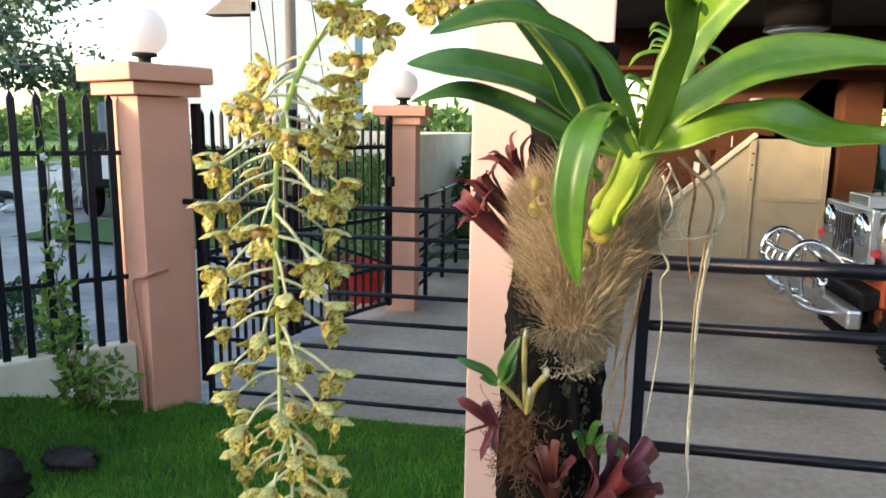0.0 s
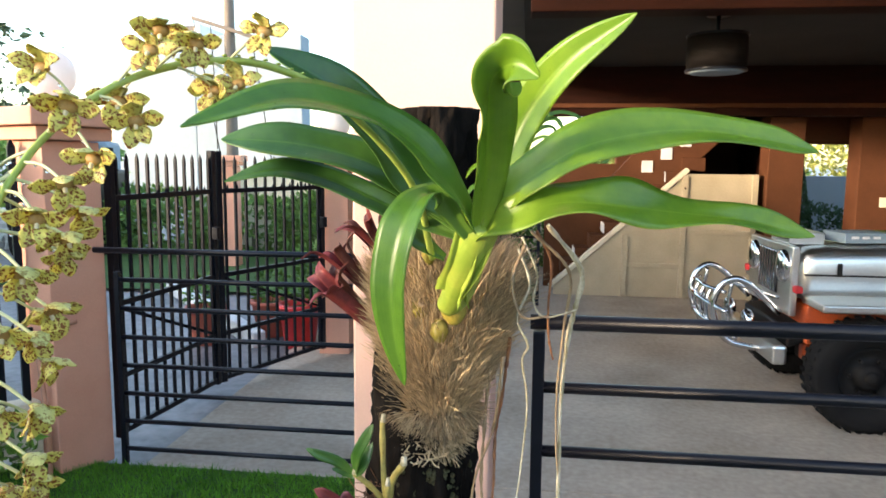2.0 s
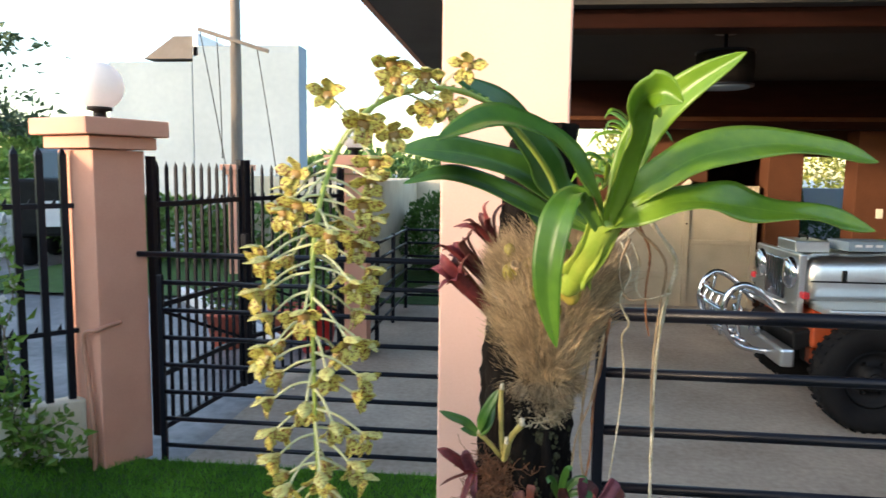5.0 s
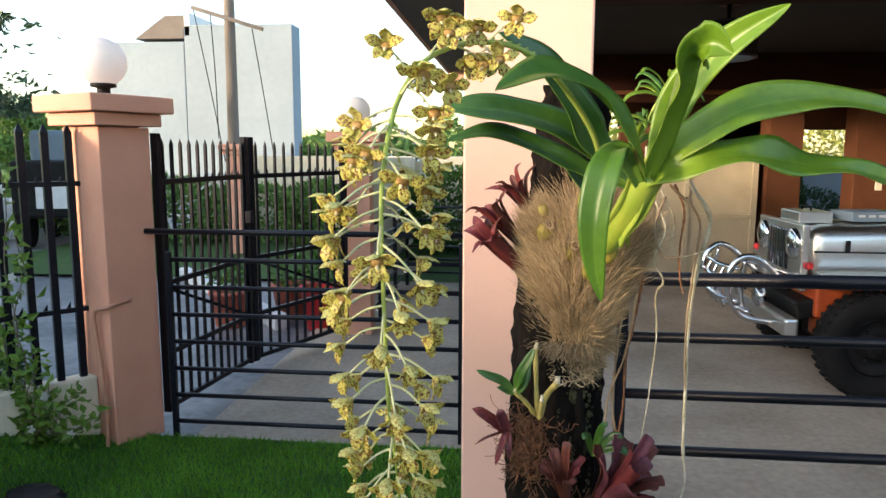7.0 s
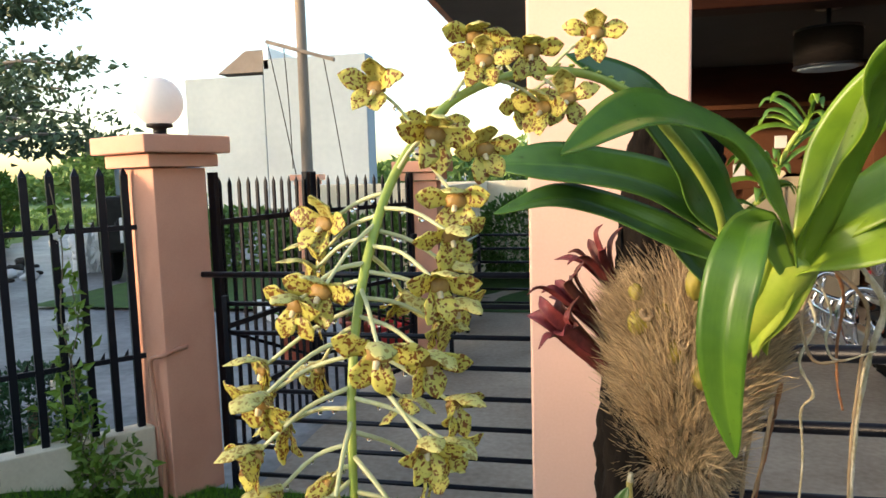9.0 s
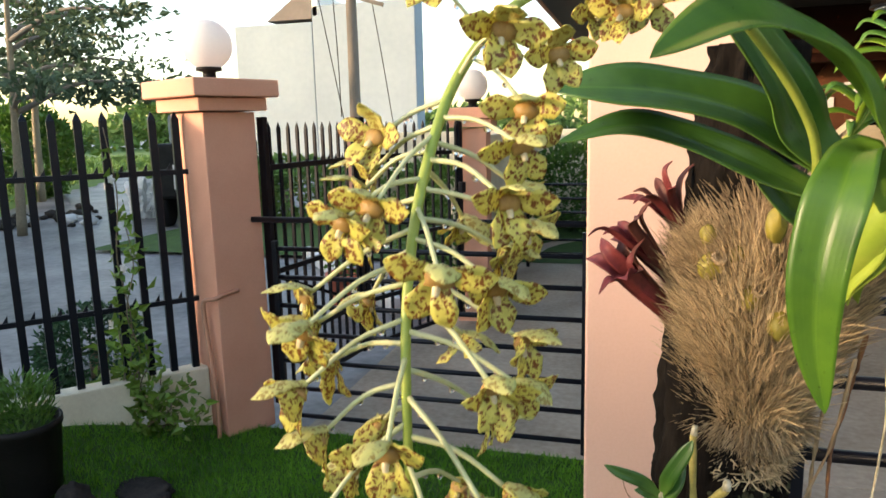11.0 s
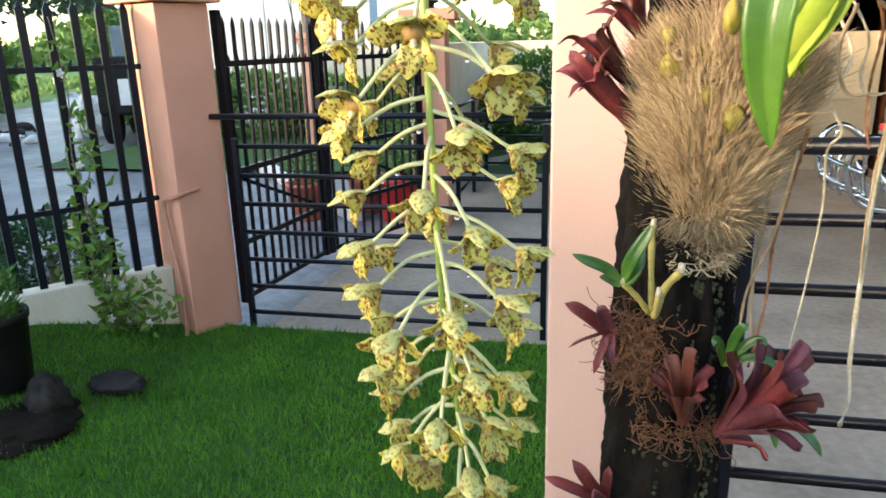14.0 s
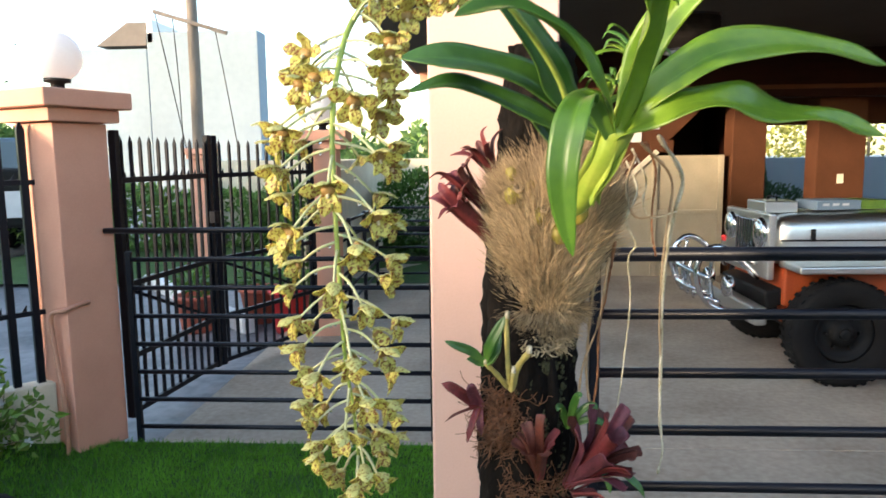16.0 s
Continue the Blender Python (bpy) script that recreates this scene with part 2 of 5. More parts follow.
# House grey darkened and blued, as its face should lie in shade.
GREYWALL = material("grey_house_wall", (0.235, 0.30, 0.355), (0.19, 0.245, 0.295), rough=0.85, scale=0.25, fine=3, bump=0.05)
POLEWOOD = material("grey_pole", (0.20, 0.17, 0.145), (0.13, 0.11, 0.09), rough=0.85, scale=3, fine=40, bump=0.3, stretch=(1, 1, 0.15))
STEEL = material("stainless_steel", (0.78, 0.76, 0.71), (0.68, 0.66, 0.62), rough=0.33, metal=1.0, scale=3, fine=60, bump=0.02)
CHROME = material("chrome", (0.75, 0.76, 0.78), (0.66, 0.67, 0.69), rough=0.08, metal=1.0, scale=6, fine=90, bump=0.03)
ORANGE = material("orange_paint", (0.55, 0.10, 0.02), (0.38, 0.06, 0.015), rough=0.45, scale=4, fine=60, bump=0.1)
TYRE = material("black_rubber", (0.010, 0.010, 0.0105), (0.017, 0.016, 0.015), spec=0.12, rough=0.85, scale=8, fine=90, bump=0.3)
BLACKPLASTIC = material("black_plastic", (0.010, 0.0095, 0.0095), (0.017, 0.016, 0.015), spec=0.12, rough=0.5, scale=9, fine=80, bump=0.2)
DARKWICKER = material("dark_wicker", (0.012, 0.009, 0.008), (0.005, 0.004, 0.0035), spec=0.1, rough=0.7, scale=20, fine=120, bump=0.8, stretch=(1, 1, 4))
WHITEGLOBE = material("white_globe", (0.90, 0.88, 0.86), (0.85, 0.83, 0.81), rough=0.3, scale=4, fine=60, bump=0.0, translucent=0.5)
WHITEPAINT = material("white_paint", (0.75, 0.74, 0.72), (0.62, 0.61, 0.6), rough=0.6, scale=6, fine=60)
REDPAINT = material("red_plastic", (0.55, 0.025, 0.03), (0.42, 0.02, 0.022), rough=0.4, scale=6, fine=60)
TERRACOTTA = material("terracotta", (0.50, 0.13, 0.075), (0.40, 0.10, 0.06), rough=0.7, scale=8, fine=80)
HOSE = material("faded_hose", (0.55, 0.27, 0.17), (0.45, 0.21, 0.13), rough=0.5, scale=20, fine=120, bump=0.05)
PETALWHITE = material("white_petal", (0.8, 0.79, 0.76), rough=0.5, scale=50, fine=200, bump=0, translucent=0.3)
TWIG = material("grey_twig", (0.22, 0.18, 0.12), (0.12, 0.095, 0.06), rough=0.8, scale=40, fine=200, bump=0.2)
PETAL = spotted("spotted_petal", (0.80, 0.73, 0.17), (0.25, 0.095, 0.020), 330, 0.395)
PETALBACK = spotted("petal_pale", (0.76, 0.72, 0.25), (0.40, 0.29, 0.07), 310, 0.37)
LIP = material("flower_lip", (0.52, 0.33, 0.10), (0.36, 0.19, 0.05), rough=0.5, scale=180, fine=500, bump=0.1, translucent=0.2)
LIPWHITE = material("flower_column", (0.78, 0.70, 0.48), (0.66, 0.52, 0.28), rough=0.45, scale=150, fine=500, bump=0.05)
veined(LEAF, 11, (0.36, 0.50, 0.06))
veined(LEAFMID, 11, (0.20, 0.36, 0.05))
veined(LEAFDARK, 11, (0.17, 0.32, 0.05))
WATER = glass("water_drop")


# ---- mesh helpers ----
def mesh_of(bm, smooth=True):
    me = bpy.data.meshes.new("mesh")
    bm.normal_update()
    bm.to_mesh(me)
    bm.free()
    if smooth:
        me.polygons.foreach_set("use_smooth", [True] * len(me.polygons))
    return me


def part(name, bm, mat, parent, label="", smooth=True, at=None):
    me = bm if isinstance(bm, bpy.types.Mesh) else mesh_of(bm, smooth)
    if not me.materials:
        me.materials.append(mat)
    ob = new(name, me)
    ob.parent = parent
    if at is not None:
        ob.matrix_basis = at
    return tagged(ob, label)


def thing(name, label, category, at=(0, 0, 0), turn=0.0, group="", kind=""):
    ob = new(name)
    ob.empty_display_size = 0.05
    ob.matrix_basis = pose(*at, 0, 0, turn)
    return tagged(ob, label, category, group, kind)


def single(name, bm, mat, label, category, at=None, group="", kind="", smooth=True):
    ob = part(name, bm, mat, None, "", smooth, at)
    return tagged(ob, label, category, group, kind)


def box(size, centre=(0, 0, 0), bevel=0.004, bm=None, rot=None):
    """A bevelled box; adds to bm when given."""
    b = bmesh.new()
    bmesh.ops.create_cube(b, size=1.0, matrix=Matrix.Diagonal((*size, 1)))
    if bevel:
        bmesh.ops.bevel(b, geom=b.edges[:], offset=bevel, segments=2, affect="EDGES", profile=0.5)
    b.transform(Matrix.Translation(centre) @ (rot or Matrix()))
    return join(bm, b)


def join(bm, b):
    if bm is None:
        return b
    tmp = bpy.data.meshes.new("tmp")
    b.to_mesh(tmp)
    b.free()
    bm.from_mesh(tmp)
    bpy.data.meshes.remove(tmp)
    return bm


def curve(points, steps=6):
    """Catmull-Rom through the points."""
    p = [Vector(q) for q in points]
    p = [2 * p[0] - p[1]] + p + [2 * p[-1] - p[-2]]
    out = []
    for i in range(1, len(p) - 2):
        for k in range(steps):
            t = k / steps
            a, b, c, d = p[i - 1], p[i], p[i + 1], p[i + 2]
            out.append(0.5 * ((2 * b) + (c - a) * t + (2 * a - 5 * b + 4 * c - d) * t * t + (3 * b - a - 3 * c + d) * t ** 3))
    return out + [p[-2]]


def tube(points, radius, sides=8, bm=None, steps=6, wobble=0.0, cap=True):
    """A swept tube; radius: a number, or a function of 0..1."""
    line = curve(points, steps) if steps > 1 else [Vector(q) for q in points]
    bm = bm if bm is not None else bmesh.new()
    rings, up = [], None
    for i, c in enumerate(line):
        d = (line[min(i + 1, len(line) - 1)] - line[max(i - 1, 0)]).normalized()
        if up is None:
            up = d.orthogonal().normalized()
        up = (up - d * up.dot(d)).normalized()
        side = d.cross(up)
        t = i / (len(line) - 1)
        r = radius(t) if callable(radius) else radius
        ring = []
        for k in range(sides):
            a = 2 * math.pi * k / sides
            off = up * math.cos(a) + side * math.sin(a)
            rr = r * (1 + wobble * noise.noise((c + off * r) * 40)) if wobble else r
            ring.append(bm.verts.new(c + off * rr))
        rings.append(ring)
    for a, b in zip(rings, rings[1:]):
        for k in range(sides):
            bm.faces.new((a[k], a[(k + 1) % sides], b[(k + 1) % sides], b[k]))
    if cap:
        bm.faces.new(rings[0][::-1])
        bm.faces.new(rings[-1])
    return bm


def blade(points, width, fold=0.25, thick=0.0012, bm=None, up=(0, 0, 1), steps=6, across=4, wave=0.0, twist=0.0, shape=None):
    """A leaf: a strip along the points, folded along its midrib, with thickness."""
    line = curve(points, steps)
    bm = bm if bm is not None else bmesh.new()
    shape = shape or (lambda t: max(0.03, min(1.0, (t + 0.12) * 2.6)) * (1 - max(0.0, t - 0.45) ** 2 * 3.1) ** 0.9 if t < 1 else 0.02)
    top, low, n = [], [], len(line) - 1
    for i, c in enumerate(line):
        t = i / n
        d = (line[min(i + 1, n)] - line[max(i - 1, 0)]).normalized()
        side = d.cross(Vector(up))
        side = side.normalized() if side.length > 0.05 else d.orthogonal().normalized()
        side = Matrix.Rotation(twist * t, 3, d) @ side
        nor = side.cross(d).normalized()
        s = shape(t)
        s = max(0.02, s.real if isinstance(s, complex) else s)
        row, row2 = [], []
        for k in range(across + 1):
            u = 2 * k / across - 1
            h = fold * abs(u) * s * width * 0.5 + wave * width * math.sin(t * 17 + u * 1.3) * abs(u) * s
            q = c + side * (u * s * width * 0.5) + nor * h
            row.append(bm.verts.new(q))
            row2.append(bm.verts.new(q - nor * thick))
        top.append(row)
        low.append(row2)
    uv = bm.loops.layers.uv.verify()
    for i in range(n):
        for k in range(across):
            f = bm.faces.new((top[i][k], top[i + 1][k], top[i + 1][k + 1], top[i][k + 1]))
            g = bm.faces.new((low[i][k + 1], low[i + 1][k + 1], low[i + 1][k], low[i][k]))
            for loop, (du, dv) in zip(f.loops, ((0, 0), (0, 1), (1, 1), (1, 0))):
                loop[uv].uv = ((k + du) / across, (i + dv) / n)
            for loop, (du, dv) in zip(g.loops, ((1, 0), (1, 1), (0, 1), (0, 0))):
                loop[uv].uv = ((k + du) / across, (i + dv) / n)
        for k in (0, across):
            bm.faces.new((top[i][k], low[i][k], low[i + 1][k], top[i + 1][k]) if k == 0 else (top[i + 1][k], low[i + 1][k], low[i][k], top[i][k]))
    return bm


def blob(radius, centre=(0, 0, 0), sub=3, amount=0.2, freq=3.0, squash=(1, 1, 1), bm=None, seed=0.0):
    b = bmesh.new()
    bmesh.ops.create_icosphere(b, subdivisions=sub, radius=1.0)
    for v in b.verts:
        k = 1 + amount * noise.noise(v.co * freq + Vector((seed, seed * 1.7, 0))) + 0.4 * amount * noise.noise(v.co * freq * 3.1 + Vector((seed, 0, 4)))
        v.co = Vector((v.co.x * squash[0], v.co.y * squash[1], v.co.z * squash[2])) * radius * k + Vector(centre)
    return join(bm, b)


def lathe(profile, sides=24, bm=None, centre=(0, 0, 0)):
    """A turned form from (radius, height) pairs."""
    b = bmesh.new()
    rings = [[b.verts.new((centre[0] + r * math.cos(2 * math.pi * k / sides), centre[1] + r * math.sin(2 * math.pi * k / sides), centre[2] + z)) for k in range(sides)] for r, z in profile]
    for p, q in zip(rings, rings[1:]):
        for k in range(sides):
            b.faces.new((p[k], p[(k + 1) % sides], q[(k + 1) % sides], q[k]))
    b.faces.new(rings[0][::-1])
    b.faces.new(rings[-1])
    return join(bm, b)


def scatter(count, place, length, width, name, mat, parent=None, rng=None, bend=0.3, **tags):
    """Many small two-sided leaves as one mesh of kind stuff; place(rng) gives a point and a direction."""
    rng = rng or np.random.default_rng(3)
    verts, faces = [], []
    for i in range(count):
        p, d = place(rng)
        p, d = Vector(p), Vector(d).normalized()
        side = d.cross(Vector(rng.normal(size=3))).normalized()
        l, w = length * rng.uniform(0.6, 1.3), width * rng.uniform(0.7, 1.3)
        nor = side.cross(d)
        a = len(verts)
        verts += [p, p + d * l * 0.45 + side * w * 0.5 + nor * l * 0.1, p + d * l - nor * l * bend, p + d * l * 0.45 - side * w * 0.5 + nor * l * 0.1]
        faces.append((a, a + 1, a + 2, a + 3))
    me = bpy.data.meshes.new("leaves")
    me.from_pydata([tuple(v) for v in verts], [], faces)
    ob = part(name, me, mat, parent)
    return tagged(ob, kind="stuff", **tags)


# ---- ground, lawn and driveway ----
def sheet(x0, x1, y0, y1, nx, ny, height, bm=None):
    bm = bm or bmesh.new()
    g = [[bm.verts.new((x0 + (x1 - x0) * i / nx, y0 + (y1 - y0) * j / ny, height(x0 + (x1 - x0) * i / nx, y0 + (y1 - y0) * j / ny))) for i in range(nx + 1)] for j in range(ny + 1)]
    for j in range(ny):
        for i in range(nx):
            bm.faces.new((g[j][i], g[j][i + 1], g[j + 1][i + 1], g[j + 1][i]))
    return bm


def smooth01(t):
    t = min(1.0, max(0.0, t))
    return t * t * (3 - 2 * t)


def lawn_height(x, y):
    bank = 0.25 * smooth01((-2.1 - x) / 0.85) * smooth01((y + 1) / 2.5)
    return 0.004 + bank + 0.012 * noise.noise((x * 2.3, y * 2.3, 0))


single("ground", sheet(-600, 600, -600, 600, 12, 12, lambda x, y: -0.035), ASPHALT, "dark wet unpaved road and open ground", "ground", kind="structure", smooth=False)
single("driveway", box((9.7, 12.0, 0.08), (2.98, 9.805, -0.036), 0.004), CONCRETE, "worn grey-brown concrete driveway", "driveway", kind="structure", smooth=False)
single("carport_floor", box((8.0, 1.937, 0.08), (4.035, 2.8285, -0.036), 0.004), CONCRETE, "worn grey concrete carport floor", "floor", kind="structure", smooth=False)
single("porch_floor", box((7.7, 4.85, 0.08), (4.185, -0.575, -0.036), 0.004), CONCRETE, "worn grey concrete porch floor", "floor", kind="structure", smooth=False)
single("lawn_strip", sheet(0.02, 0.33, -3.0, 1.855, 8, 60, lawn_height), TURF, "mown lawn strip round the dead tree", "lawn", kind="structure")
single("yard_grass", sheet(-8.0, 0.4, 8.9, 13.2, 20, 12, lambda x, y: 0.012 + 0.02 * noise.noise((x, y, 3))), TURF, "dark green grass behind a low rail fence", "grass", kind="structure")

FENCE_A = Vector((-2.385, 3.70, 0))
FENCE_D = Vector((-0.66, -0.75, 0)).normalized()
turf = sheet(-4.2, 0.02, -3.0, 3.80, 70, 100, lawn_height)
outside = [f for f in turf.faces if (f.calc_center_median() - FENCE_A).cross(FENCE_D).z > 0.0 and f.calc_center_median().x < -2.3]
bmesh.ops.delete(turf, geom=outside, context="FACES")
single("lawn", turf, TURF, "mown green lawn beside a concrete driveway", "lawn", kind="structure")


def lawn_spot(rng):
    while True:
        x, y = rng.uniform(-3.4, 0.0), rng.uniform(1.2, 3.79)
        side = (Vector((x, y, 0)) - FENCE_A).cross(FENCE_D).z
        if side < -0.07 or x > -2.2:
            return x, y


grass_rng = np.random.default_rng(5)
gv, gf = [], []
for i in range(80000):
    x, y = lawn_spot(grass_rng)
    z = lawn_height(x, y) - 0.003
    a, h, w = grass_rng.uniform(0, 6.283), grass_rng.uniform(0.018, 0.045), grass_rng.uniform(0.0022, 0.0042)
    lx, ly = grass_rng.normal(0, 0.35, 2) * h
    n = len(gv)
    gv += [(x - w * math.cos(a), y - w * math.sin(a), z), (x + w * math.cos(a), y + w * math.sin(a), z), (x + lx, y + ly, z + h)]
    gf.append((n, n + 1, n + 2))
grass_mesh = bpy.data.meshes.new("grass")
grass_mesh.from_pydata(gv, [], gf)
single("grass", grass_mesh, GRASS, "short dense green lawn grass", "grass", kind="stuff")


# ---- boundary pillars ----
def gate_pillar(at, turn, width, top, label, lit=True):
    t = thing("gate_pillar", label, "pillar", at, turn, "boundary pillars")
    part("shaft", box((width, width, top - 0.16), (0, 0, (top - 0.16) / 2 - 0.01), 0.006), SALMON, t, smooth=False)
    part("moulding", box((width + 0.10, width + 0.10, 0.068), (0, 0, top - 0.13), 0.006), SALMON, t, smooth=False)
    part("capstone", box((width + 0.20, width + 0.20, 0.092), (0, 0, top - 0.046), 0.008), SALMON, t, smooth=False)
    if not lit:
        return t
    lamp = thing("globe_lamp", "white glass globe lamp on a dark collar", "lamp", (at[0], at[1], top), turn, "pillar lamps")
    part("collar", lathe([(0.062, 0.0), (0.062, 0.012), (0.035, 0.02), (0.035, 0.048), (0.068, 0.055), (0.068, 0.072)]), BLACKPLASTIC, lamp, "black lamp collar")
    globe = bmesh.new()
    bmesh.ops.create_uvsphere(globe, u_segments=32, v_segments=20, radius=0.132, matrix=Matrix.Translation((0, 0, 0.19)))
    part("globe", globe, WHITEGLOBE, lamp, "white glass globe")
    return t


gate_pillar((-2.306, 3.806, 0), 66, 0.32, 1.985, "salmon plastered square gate pillar with a stepped cap")
gate_pillar((-1.445, 6.36, 0), 4, 0.27, 1.86, "salmon plastered gate pillar at the driveway entrance")
gate_pillar((-4.55, 11.2, 0), 10, 0.28, 1.80, "salmon plastered pillar across the street", False)

# ---- the near column ----
column = thing("porch_column", "peach plastered square porch column", "column", (0.027, 1.92, 0))
part("shaft", box((0.312, 0.34, 3.0), (0, 0, 1.49), 0.006), PEACH, column, smooth=False)


# ---- low wall and spear fence ----
FENCE_TURN = math.degrees(math.atan2(FENCE_D.y, FENCE_D.x))
FENCE_LEN = 3.6
low_wall = thing("low_wall", "low cream plastered garden wall", "wall", tuple(FENCE_A), FENCE_TURN, kind="structure")
part("wall_body", box((FENCE_LEN, 0.12, 0.46), (FENCE_LEN / 2 + 0.02, 0, 0.18), 0.008), CREAM, low_wall, smooth=False)


def barb(bm, x, z, h=0.035, lean=0.4):
    v = [bm.verts.new((x + dx, dy, z + dz)) for dx, dy, dz in ((-0.012, -0.004, 0), (0.012, -0.004, 0), (0.012, 0.004, 0), (-0.012, 0.004, 0), (lean * h, 0, h))]
    for a, b in ((0, 1), (1, 2), (2, 3), (3, 0)):
        bm.faces.new((v[a], v[b], v[4]))
    bm.faces.new(v[3::-1])


def spear(h, w=0.030):
    bm = box((w, w, h), (0, 0, h / 2), 0.002)
    v = [bm.verts.new(q) for q in ((-w / 2, -w / 2, h), (w / 2, -w / 2, h), (w / 2, w / 2, h), (-w / 2, w / 2, h), (0, 0, h + 0.045))]
    for a, b in ((0, 1), (1, 2), (2, 3), (3, 0)):
        bm.faces.new((v[a], v[b], v[4]))
    return mesh_of(bm, False)


fence = thing("spear_fence", "black iron spear fence on a low wall", "fence", tuple(FENCE_A), FENCE_TURN)
for z in (0.80, 1.505):
    rail = box((FENCE_LEN, 0.028, 0.028), (FENCE_LEN / 2 - 0.02, 0, z), 0.003)
    for k in range(31):
        barb(rail, 0.01 + k * 0.118, z + 0.012, 0.04, -0.35)
    part("rail", rail, BLACKIRON, fence, smooth=False)
spear_mesh = spear(1.385, 0.037)
for k in range(30):
    part("spear", spear_mesh, BLACKIRON, fence, at=pose(0.075 + k * 0.1165, 0, 0.40))


# ---- driveway gates of horizontal bars ----
def bar(length, r, bm=None, z=0.0, x=0.0):
    return tube([(x, 0, z), (x + length, 0, z)], r, 12, bm, 1)


gate = thing("bar_gate", "black tubular bar gate across a driveway", "gate", (0, 3.82, 0))
part("top_bar", bar(1.86, 0.0165, z=1.227, x=-2.115), BLACKIRON, gate)
for k in range(1, 8):
    part("bar", bar(1.70, 0.0135, z=1.227 - 0.162 * k, x=-1.985), BLACKIRON, gate)
for x, z0 in ((-1.985, 0.0), (-0.284, 0.05)):
    part("post", box((0.032, 0.032, 1.11 if x < -1 else 1.16), (x, 0, z0 + 0.555), 0.004), BLACKIRON, gate, smooth=False)

railing = thing("bar_railing", "black tubular bar gate before the carport", "gate", (0, 1.855, 0))
part("top_bar", bar(3.4, 0.0185, z=1.356, x=0.27), BLACKIRON, railing)
for k in range(1, 9):
    part("bar", bar(3.35, 0.0140, z=1.356 - 0.157 * k, x=0.29), BLACKIRON, railing)
for x in (0.291, 2.2, 3.62):
    part("post", box((0.028, 0.028, 1.335), (x, 0, 0.667), 0.004), BLACKIRON, railing, smooth=False)


# ---- main gate of two leaves between the pillars ----
def gate_leaf(a, b, count, label):
    a, b = Vector(a), Vector(b)
    t = thing("spear_gate_leaf", label, "gate", tuple(a), math.degrees(math.atan2(b.y - a.y, b.x - a.x)), "main gate leaves")
    n = (b - a).length
    for z in (0.10, 0.44, 0.88, 1.50):
        rail = box((n, 0.03, 0.034), (n / 2, 0, z), 0.003)
        if z > 1:
            for k in range(count):
                barb(rail, (k + 0.9) * n / (count + 1), z + 0.015, 0.035, 0.3)
        part("rail", rail, BLACKIRON, t, smooth=False)
    m = spear(1.64, 0.019)
    for k in range(count):
        part("spear", m, BLACKIRON, t, at=pose((k + 0.6) * n / count, 0, 0.08))
    for x in (0.0, n):
        part("stile", box((0.045, 0.045, 1.72), (x, 0, 0.93), 0.004), BLACKIRON, t, smooth=False)
    ang = math.degrees(math.atan2(0.42, n))
    part("brace", box((math.hypot(n, 0.42), 0.014, 0.022), (n / 2, 0.022, 0.66), 0.002, rot=pose(0, 0, 0, 0, ang, 0)), BLACKIRON, t, smooth=False)
    part("latch", box((0.05, 0.05, 0.09), (n - 0.02, -0.04, 1.20), 0.006), BLACKIRON, t, "black latch box", smooth=False)
    return t


gate_leaf((-2.13, 4.02, 0), (-2.0, 5.06, 0), 11, "black iron spear gate leaf, nearly closed")
gate_leaf((-1.98, 5.12, 0), (-1.52, 6.15, 0), 11, "black iron spear gate leaf hinged to a pillar")

# ---- low rail fence past the driveway ----
yard_fence = thing("rail_fence", "low black iron rail fence round a grass yard", "fence", (0, 0, 0))
for k in range(6):
    z = 1.0 - 0.165 * k
    part("rail", tube([(-1.34, 6.5, z), (-1.34, 8.7, z)], 0.015, 8, steps=1), BLACKIRON, yard_fence)
    part("rail", tube([(-1.34, 8.7, z), (0.4, 8.7, z)], 0.015, 8, steps=1), BLACKIRON, yard_fence)
for x, y in ((-1.34, 6.9), (-1.34, 7.8), (-1.34, 8.7), (-0.5, 8.7), (0.4, 8.7)):
    part("post", box((0.04, 0.04, 1.03), (x, y, 0.515), 0.003), BLACKIRON, yard_fence, smooth=False)

# ---- the cream boundary wall and the house ----
single("wall_yard", box((10.0, 0.15, 1.62), (-0.3, 13.3, 0.79), 0.01), CREAM, "cream plastered boundary wall", "wall", kind="structure", smooth=False)
single("wall_yard_side", box((0.15, 5.6, 1.60), (-1.95, 9.6 + 0.9, 0.79), 0.01), CREAM, "cream plastered boundary wall beside the entrance", "wall", kind="structure", smooth=False)
single("carport_roof", box((9.6, 6.6, 0.16), (3.74, 8.36, 3.02), 0.01), SOFFIT, "grey concrete carport roof slab", "roof", kind="structure", smooth=False)
fascia = thing("roof_fascia", "salmon painted roof fascia", "fascia", kind="structure")
part("front_board", box((9.66, 0.05, 0.26), (3.74, 5.032, 3.07), 0.006), SALMON, fascia, smooth=False)
part("side_board", box((0.05, 6.5, 0.26), (-1.087, 8.33, 3.07), 0.006), SALMON, fascia, smooth=False)
part("rear_beam", box((9.5, 0.2, 0.2), (3.74, 11.4, 2.90), 0.006), SALMON, fascia, smooth=False)
single("ceiling", box((8.0, 6.0, 0.05), (4.2, 8.1, 2.91), 0.004), CEILING, "pale grey carport ceiling, its colour darkened for shade", "ceiling", kind="structure", smooth=False)
